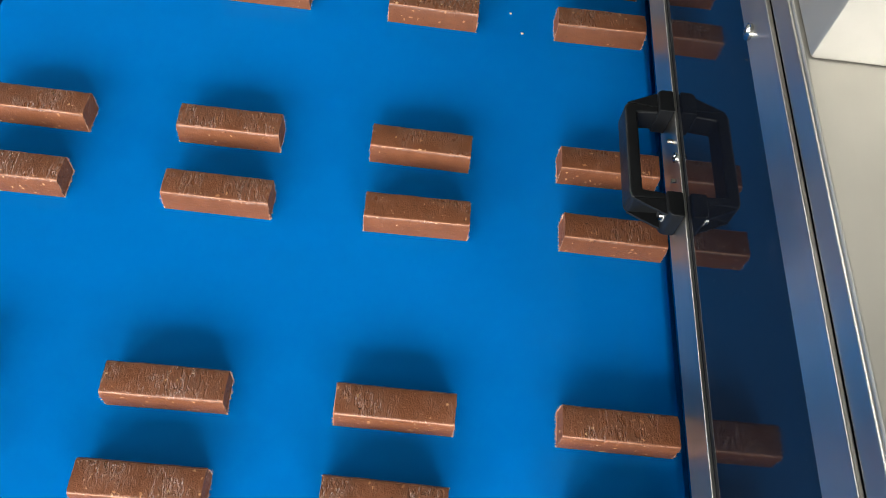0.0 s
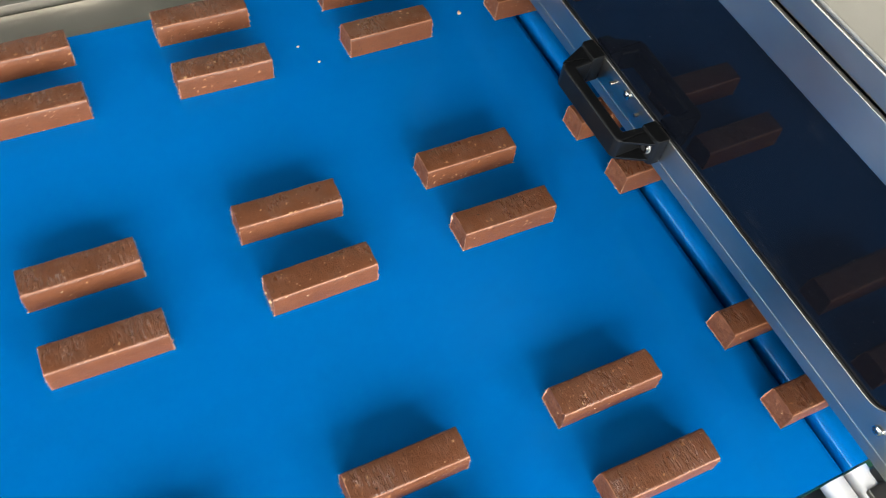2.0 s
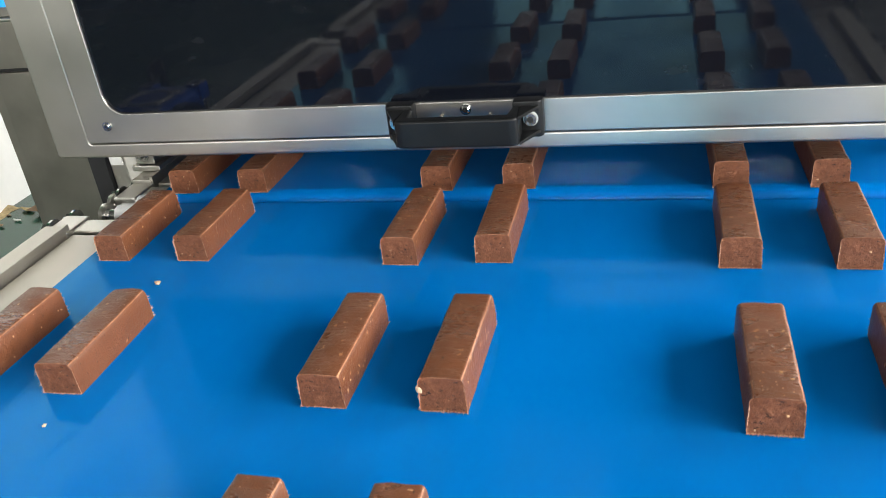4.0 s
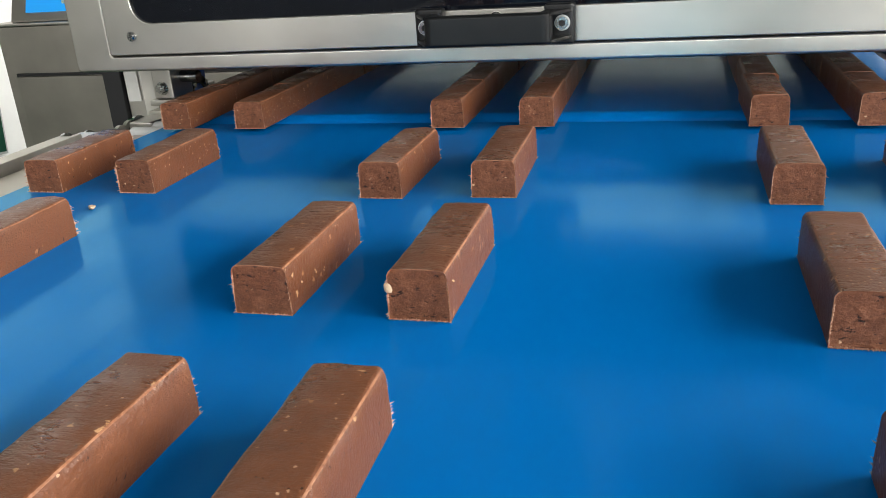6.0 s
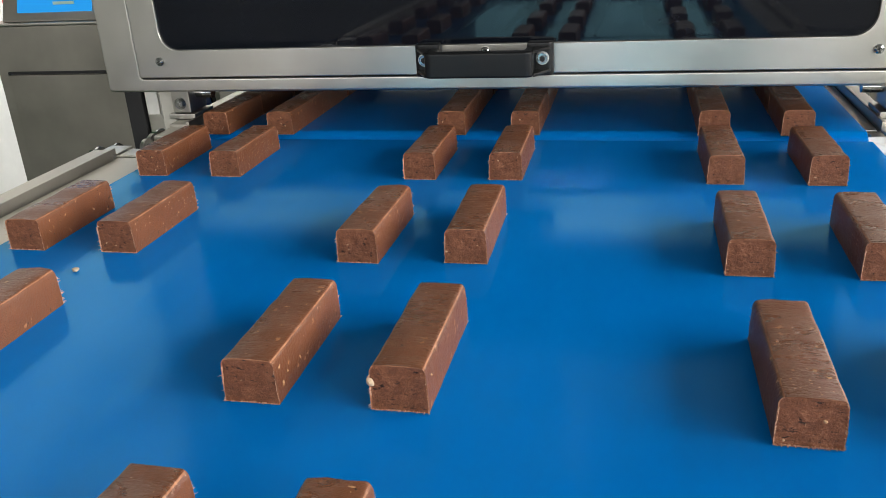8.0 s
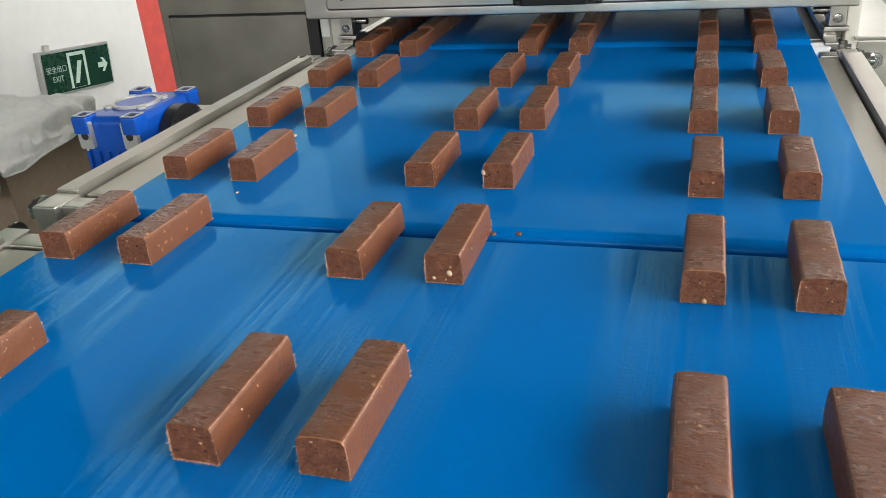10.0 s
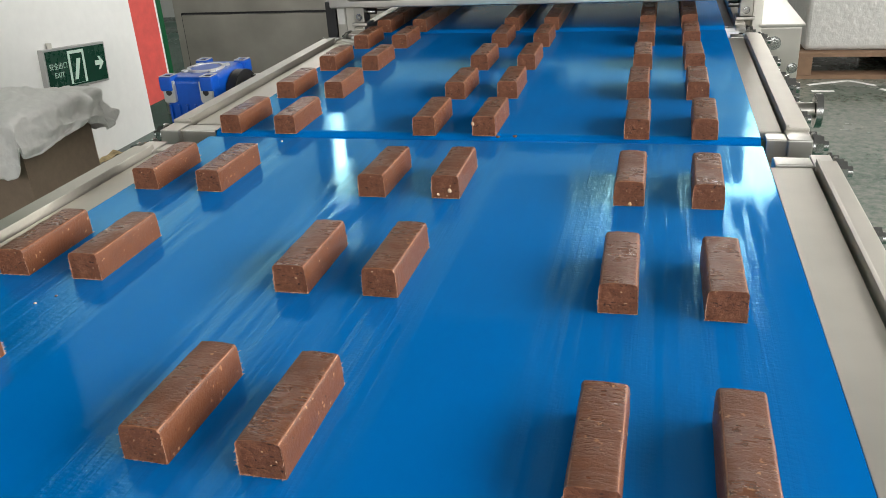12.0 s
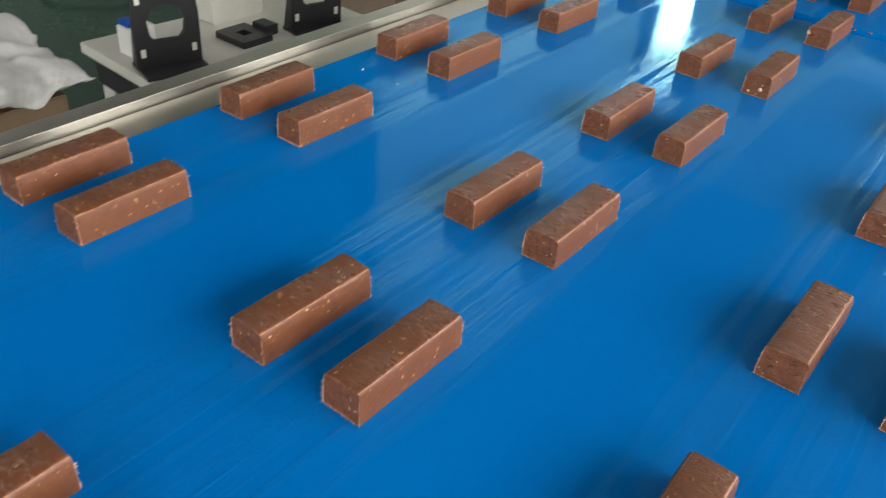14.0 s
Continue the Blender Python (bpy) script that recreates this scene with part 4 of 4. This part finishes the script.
for x, y, z, a, b, c in ((0, 0, 0.02, 0.05, 0.06, 0.022), (0.02, 0.05, 0.02, 0.014, 0.045, 0.014), (-0.01, 0.055, 0.022, 0.014, 0.045, 0.014), (-0.04, 0.02, 0.018, 0.03, 0.014, 0.013)):
    bmesh.ops.create_icosphere(bm, subdivisions=2, radius=1, matrix=Matrix.Translation((x, y, z)) @ Matrix.Diagonal((a, b, c, 1)))
for v in bm.verts:
    v.co += Vector((noise.noise(v.co * 40), noise.noise(v.co * 37 + Vector((9, 0, 0))), noise.noise(v.co * 43))) * 0.006
    v.co.z = max(v.co.z, 0.0005)
part("glove", bm, M_RUBBER, bg)
tk = thing("terminal_block", (-0.985, -0.335, TZ), "white terminal block with a blue cap beside the bracket", "terminal block")
part("body", box(bare(), -0.02, 0.02, -0.03, 0.02, 0.0, 0.05, 0.003), M_PAPER, tk)
part("cap", box(bare(), -0.015, 0.015, -0.028, -0.008, 0.0505, 0.062, 0.003), M_BLUE_CAST, tk, "blue cap")


# ---- cables and scraps on the floor ----
def cable(pts, r, label):
    cu = bpy.data.curves.new("cable", "CURVE")
    cu.dimensions, cu.bevel_depth, cu.bevel_resolution = "3D", r, 3
    sp = cu.splines.new("BEZIER")
    sp.bezier_points.add(len(pts) - 1)
    for b, p in zip(sp.bezier_points, pts):
        b.co, b.handle_left_type, b.handle_right_type = p, "AUTO", "AUTO"
    cu.materials.append(M_RUBBER)
    return tagged(new("cable", cu), label, "cable")


Z = FLOOR + 0.007
cable([(-2.25, 1.22, Z), (-1.85, 1.28, Z), (-1.56, 1.32, Z), (-1.25, 1.46, Z), (-0.9, 1.40, Z)], 0.007, "black power cable lying on the green floor")
rnd = random.Random(4)
for k in range(3):
    c = Vector((-3.2 + 0.25 * k, 0.9 + 0.35 * k, Z))
    cable([c + Vector((math.cos(a) * rnd.uniform(0.16, 0.3), math.sin(a) * rnd.uniform(0.16, 0.3), 0.012 * k + 0.004 * i)) for i, a in enumerate([i * 0.7 for i in range(16)])], 0.008, "loose coil of black cable on the floor")
for x, y, s, mat, lab in ((-1.95, 1.10, 0.016, M_PAPER, "small white paper scrap on the floor"), (-1.60, 1.62, 0.025, M_PAPER, "small white paper scrap on the floor"), (-1.66, 1.95, 0.045, M_FILM, "small torn film scrap on the floor"), (-1.72, 2.12, 0.03, M_CRUMB, "brown crumb of waste on the floor"), (-1.75, 1.85, 0.025, M_PAPER, "crumpled paper scrap on the floor"), (-2.10, 2.45, 0.08, M_CARD, "torn cardboard scrap by the wall"), (-2.12, 2.68, 0.07, M_FILM, "torn film scrap by the wall"), *[(WX + 0.03 + 0.025 * ((k * 7) % 5), 2.05 + 0.045 * k, 0.010 + 0.005 * ((k * 3) % 4), (M_CARD, M_PLASTER, M_CARD, M_PAPER)[k % 4], "flake of yellowed debris along the foot of the wall") for k in range(10)], (-1.62, 0.30, 0.09, M_CARD, "flat cardboard scrap on the floor"), (-2.2, 0.45, 0.10, M_CARD, "flat cardboard scrap on the floor")):
    bm = bare()
    bmesh.ops.create_icosphere(bm, subdivisions=2, radius=s, matrix=Matrix.Diagonal((1, 0.7, 0.28, 1)))
    for v in bm.verts:
        v.co += Vector((noise.noise(v.co * 30), noise.noise(v.co * 31 + Vector((4, 0, 0))), abs(noise.noise(v.co * 29)) * 0.5)) * s * 0.8
    zmin = min(v.co.z for v in bm.verts)
    ob = tagged(part("floor_scrap", bm, mat), lab, "scrap")
    ob.location = (x, y, FLOOR - zmin)


# strips of white tape on the floor by the pallet
for pts in (((1.02, 3.85), (1.235, 3.95), (1.35, 3.84)), ((1.02, 3.72), (1.13, 3.72)), ((1.36, 3.77), (1.40, 3.72))):
    bm = bare()
    for (xa, ya), (xb, yb) in zip(pts, pts[1:]):
        d = Vector((xb - xa, yb - ya)).normalized() * 0.012
        prism(bm, [(xa - d.y, ya + d.x), (xa + d.y, ya - d.x), (xb + d.y, yb - d.x), (xb - d.y, yb + d.x)], "z", FLOOR + 0.0005, FLOOR + 0.0025)
    tagged(part("tape_strip", bm, M_PAPER), "scuffed strip of white tape stuck to the floor", "tape", "tape strips")
bm, n = bare(), 60
rows = []
for i in range(n + 1):
    y = 2.06 + 0.42 * i / n
    w, h = 0.03 + 0.06 * abs(noise.noise(Vector((y * 9, 3, 0)))), 0.004 + 0.022 * abs(noise.noise(Vector((y * 7, 8, 1))))
    rows.append([bm.verts.new((WX + 0.001 + w * u, y, FLOOR + 0.0005 + h * z * (1 + 0.5 * noise.noise(Vector((y * 40, u * 5, z)))))) for u, z in ((0, 0), (0, 1), (0.35, 0.9), (0.7, 0.4), (1, 0.12), (1.1, 0))])
for a, b in zip(rows, rows[1:]):
    for k in range(5):
        bm.faces.new((a[k], a[k + 1], b[k + 1], b[k]))
bm.faces.new(rows[0])
bm.faces.new(rows[-1][::-1])
bmesh.ops.recalc_face_normals(bm, faces=bm.faces[:])
tagged(part("plaster_debris", bm, M_PLASTER), "crumbled yellowed plaster along the foot of the white wall", "debris", kind="stuff")


# ---- wrapped goods on a pallet ----
pl = thing("pallet", (1.55, 4.48, FLOOR), "worn wooden pallet on the green floor", "pallet")
for k in range(7):
    part("board", box(bare(), -0.6, 0.6, -0.5 + k * 0.147, -0.5 + k * 0.147 + 0.118, 0.122, 0.144, 0.002), M_WOOD, pl)
for x in (-0.55, 0.0, 0.55):
    part("stringer", box(bare(), x - 0.05, x + 0.05, -0.5, 0.5, 0.022, 0.1215, 0.002), M_WOOD, pl)
for y in (-0.44, 0.44):
    part("board", box(bare(), -0.6, 0.6, y - 0.06, y + 0.06, 0.0, 0.0215, 0.002), M_WOOD, pl)
bm = box(bare(), -0.55, 0.55, -0.45, 0.45, 0, 2.0, 0.03, 3)
bmesh.ops.subdivide_edges(bm, edges=bm.edges[:], cuts=6, use_grid_fill=True)
for v in bm.verts:
    if v.co.z > 0.03:
        v.co += Vector((noise.noise(v.co * 6), noise.noise(v.co * 6 + Vector((7, 0, 0))), 0)) * 0.02
wr = tagged(part("wrapped_load", bm, M_WRAP), "pallet load under grey creased stretch wrap", "pallet load")
wr.location = (1.55, 4.48, FLOOR + 0.1445)


# ---- chocolate bars ----
BW, BL, BH = 0.0266, 0.0865, 0.0228
NUT = bare()
bmesh.ops.create_icosphere(NUT, subdivisions=2, radius=1)
for v in NUT.verts:
    v.co *= 1 + 0.35 * noise.noise(v.co * 2.3)
NUT_MESH = [mesh_of("nut_piece", NUT.copy(), M_NUT), mesh_of("nut_piece", NUT, M_NUT_PALE)]


def nut(parent, at, r, pale):
    n = new("nut_piece", NUT_MESH[pale])
    n.parent = parent
    n.location, n.scale, n.rotation_euler = at, (r, r * 0.8, r * 0.7), (r * 900, r * 500, r * 300)
    return n


def bar_mesh(seed):
    """An extruded bar: soft upper edges, slightly swollen sides, torn knife-cut ends with burrs."""
    rnd = random.Random(seed)
    off = Vector((seed * 3.1, seed * 1.7, seed * 0.9))
    r, lean = 0.0027, 0.0007
    half = BW / 2
    turns = [radians(18 * i) for i in range(1, 6)]
    right = [(half, 0.0), (half + 0.0002, BH * 0.3), (half - lean * 0.6, BH - r)]
    right += [(half - lean - r + r * math.cos(a), BH - r + r * math.sin(a)) for a in turns]
    prof = [(0, 0)] + right + [(BW / 7, BH + 0.0004), (-BW / 7, BH + 0.0004)] + [(-x, z) for x, z in right[::-1]]
    n, rings = len(prof), 18
    bm, R = bare(), []
    for i in range(rings + 1):
        y = -BL / 2 + BL * i / rings
        row = []
        for x, z in prof:
            q = Vector((x, y, z)) * 70 + off
            k = noise.noise(q) * 0.0006 + noise.noise(q * 2.7) * 0.0002
            e = 0.0007 * noise.noise(q * 3.1) if i in (0, rings) else 0
            row.append(bm.verts.new((x * (1 + k * 30), y + e, z + (k if z > 0.001 else 0))))
        R.append(row)
    for i in range(rings):
        for j in range(n):
            f = bm.faces.new((R[i][j], R[i][(j + 1) % n], R[i + 1][(j + 1) % n], R[i + 1][j]))
            if j in (5, 12):
                f.material_index = 3
    for row, s in ((R[0], -1), (R[rings], 1)):
        inner = row
        for k in (0.965, 0.86, 0.72, 0.56, 0.4, 0.2):
            nxt = [bm.verts.new((v.co.x * k, row[0].co.y + 0.0011 * s * noise.noise(v.co * 420 * k + off), BH / 2 + (v.co.z - BH / 2) * k)) for v in row]
            for j in range(n):
                f = bm.faces.new((inner[j], inner[(j + 1) % n], nxt[(j + 1) % n], nxt[j]))
                f.material_index = 3 if k > 0.9 else 1
            inner = nxt
        c = bm.verts.new((0, row[0].co.y, BH / 2))
        for j in range(n):
            bm.faces.new((inner[j], inner[(j + 1) % n], c)).material_index = 1
        # burrs that the knife pulls out along the cut
        for b in range(150):
            side = rnd.choice("lrbb")
            u = rnd.random()
            x, z, dx, dz = {"l": (-BW / 2 + lean * u, BH * 0.8 * u, -1, 0), "r": (BW / 2 - lean * u, BH * 0.8 * u, 1, 0), "b": ((u - 0.5) * BW, 0.0003, 0, 0.15)}[side]
            ln, w = 0.0004 + 0.0019 * rnd.random() ** 2.5, rnd.uniform(0.00015, 0.00045)
            y = s * BL / 2
            t = Vector((x + dx * ln * rnd.uniform(0.1, 0.9), y + s * ln, max(0.0002, z + dz * ln)))
            p = [Vector((x + (w if not dx else 0), y - s * 0.0003, z + (w if dx else 0))), Vector((x - (w if not dx else 0), y - s * 0.0003, max(0.0001, z - (w if dx else 0)))), Vector((x - dx * w, y - s * 0.0003, z + (w * 1.5 if not dx else 0)))]
            vs = [bm.verts.new(v) for v in p] + [bm.verts.new(t)]
            for q in ((0, 1, 3), (1, 2, 3), (2, 0, 3)):
                bm.faces.new([vs[i] for i in q]).material_index = 2
    bmesh.ops.recalc_face_normals(bm, faces=bm.faces[:])
    return mesh_of("chocolate_bar", bm, [M_CHOC, M_CUT, M_BURR, M_RIDGE])


def bar_proto(seed):
    rnd = random.Random(100 + seed)
    ob = tagged(new("chocolate_bar", bar_mesh(seed)), "cut milk chocolate bar with nut flecks on the blue belt", "chocolate bar", "bars on the belt")
    for i in range(rnd.randint(2, 3)):
        r = rnd.uniform(0.0005, 0.0010)
        y = rnd.uniform(-0.45, 0.45) * BL
        at = rnd.choice([(rnd.uniform(-0.3, 0.3) * BW, y, BH - r * 0.35), (BW / 2 - r * 0.3, y, rnd.uniform(0.2, 0.7) * BH), (-BW / 2 + r * 0.3, y, rnd.uniform(0.2, 0.7) * BH), (rnd.uniform(-0.4, 0.4) * BW, -BL / 2 + r * 0.2, rnd.uniform(0.12, 0.8) * BH)])
        nut(ob, at, r, rnd.random() < 0.5)
    return ob


LANES = (-0.2789, -0.2094, -0.0353, 0.0353, 0.2041, 0.2745)
CUT_TIME, T0 = 3.6770, 1.9563
V1, V2, V3 = BL / CUT_TIME, 0.04495, 0.05359
Y_AB, Y_BC = 0.631, -0.010
SHIFT = {(-1, 0): (-2.2, -0.8), (-1, 1): (-1.2, -0.4), (-1, 2): (-1.2, 2.6), (-1, 3): (-1.6, 5.1), (0, 0): (-3.3, -1.9), (0, 1): (-1.0, -1.1), (0, 2): (0.7, 0.8), (0, 3): (-1.1, -0.2), (0, 4): (-0.6, -5.7), (0, 5): (-0.2, -2.2), (1, 0): (-0.3, -0.7), (1, 1): (-1.1, -0.5), (1, 2): (0.9, -0.2), (1, 3): (-0.4, 3.0), (1, 4): (0.2, 0.8), (1, 5): (0.5, -0.3), (2, 0): (0.2, -1.3), (2, 1): (3.0, -1.5), (2, 2): (0.4, -0.3), (2, 3): (0.6, 2.1), (2, 4): (0.5, 0.1), (2, 5): (-2.2, -1.5), (3, 0): (1.6, -2.5), (3, 1): (2.2, -1.6), (3, 2): (1.1, 0.2), (3, 3): (1.0, 2.3), (3, 4): (1.2, -0.7), (3, 5): (2.3, 2.5), (4, 0): (1.6, -1.1), (4, 1): (3.3, 0.1), (4, 2): (1.5, -1.7), (4, 3): (-1.0, 3.4), (4, 4): (-2.7, -0.0), (5, 1): (1.0, 0.4), (5, 2): (0.1, 0.1), (5, 3): (-0.1, 2.0), (5, 4): (-1.7, -0.4)}


def bar_centre(k, t):
    """y of row k's middle: the three belts run at 24, 45 and 53 mm a second."""
    s = t - T0 - k * CUT_TIME
    if s > 0:
        return Y_BC - V3 * s
    y = Y_BC - V2 * s
    return y if y <= Y_AB else Y_AB - V1 * (s + (Y_AB - Y_BC) / V2)


def bar_height(y):
    return -0.002 if y < Y_BC else 0.0 if y < Y_AB else 0.003


PROTO = [bar_proto(i) for i in range(8)]
unused = set(range(8))
BARS = []
rnd = random.Random(21)
for k in range(-5, 18):
    for j in range(6):
        i = (k * 5 + j * 3) % 8
        ob = PROTO[i] if i in unused else copy_thing(PROTO[i], Matrix.Identity(4))
        unused.discard(i)
        dx, dy = SHIFT.get((k, j), (rnd.uniform(-0.8, 0.8), rnd.uniform(-0.8, 0.8)))
        BARS.append((ob, k, LANES[j] + dx / 1000, dy / 1000 if k < 6 else 0.0, rnd.uniform(-1.0, 1.0) if k < 6 else 0.0))
        if k > 8:
            tagged(ob, "dark chocolate rope piece still under the cutter housing")
        if (k, j) == (3, 3):
            nut(ob, (-BW / 2 + 0.0005, -BL / 2 + 0.001, BH * 0.62), 0.0028, True)
            tagged(ob, "milk chocolate bar with a whole pale nut at its end")
        if (k, j) == (2, 3):
            nut(ob, (0.004, -BL / 2 + 0.0003, 0.008), 0.0024, True)
            nut(ob, (-0.007, -BL / 2, 0.004), 0.0014, True)
        if (k, j) == (2, 4):
            nut(ob, (0.001, -BL / 2 - 0.0008, 0.002), 0.002, False)

# crumbs that ride on the belts: start row of the motion is (x, y at 0 s, belt speed)
CRUMBS = []
rnd = random.Random(8)
for x, y, v, r, mat in (
    (-0.217, 0.6573, V2, 0.0028, M_NUT_PALE), (-0.198, 0.4967, V2, 0.0017, M_NUT_PALE), (-0.224, 0.4846, V2, 0.0015, M_NUT_PALE),
    (-0.2152, 0.1754, V2, 0.0016, M_NUT), (-0.269, 0.2016, V3, 0.0012, M_NUT_PALE), (-0.2143, 0.2139, V3, 0.0013, M_CRUMB),
    (-0.2229, 0.2008, V3, 0.0012, M_NUT_PALE), (0.0717, -0.0105, 0.0, 0.0028, M_CRUMB), (0.0527, -0.0125, 0.0, 0.0026, M_CRUMB)):
    bm = bare()
    bmesh.ops.create_icosphere(bm, subdivisions=1, radius=r, matrix=Matrix.Diagonal((1, 0.8, 0.6, 1)))
    for vv in bm.verts:
        vv.co += Vector((noise.noise(vv.co * 900), noise.noise(vv.co * 800), 0)) * r * 0.6
    ob = tagged(part("crumb", bm, mat), "tiny loose crumb lying on the blue belt", "crumb", "crumbs on the belt")
    CRUMBS.append((ob, x, y, v, r * 0.5))


def motions():
    for ob, k, x, dy, yaw in BARS:
        marks = [0.0, 14.0]
        for m in (T0 + k * CUT_TIME, T0 + k * CUT_TIME - (Y_AB - Y_BC) / V2):
            marks += [m + d for d in (-0.4, -0.1, 0.1, 0.4)]
        rows = sorted({round(t * FPS) / FPS for t in marks if 0 <= t <= 14})
        walk(ob, [(t, pose(x, bar_centre(k, t) + dy, bar_height(bar_centre(k, t)), 0, 0, yaw)) for t in rows])
    for ob, x, y, v, z in CRUMBS:
        walk(ob, [(t, pose(x, y - v * t, z, 0, 0, 40 * x)) for t in (0.0, 7.0, 14.0)])


motions()
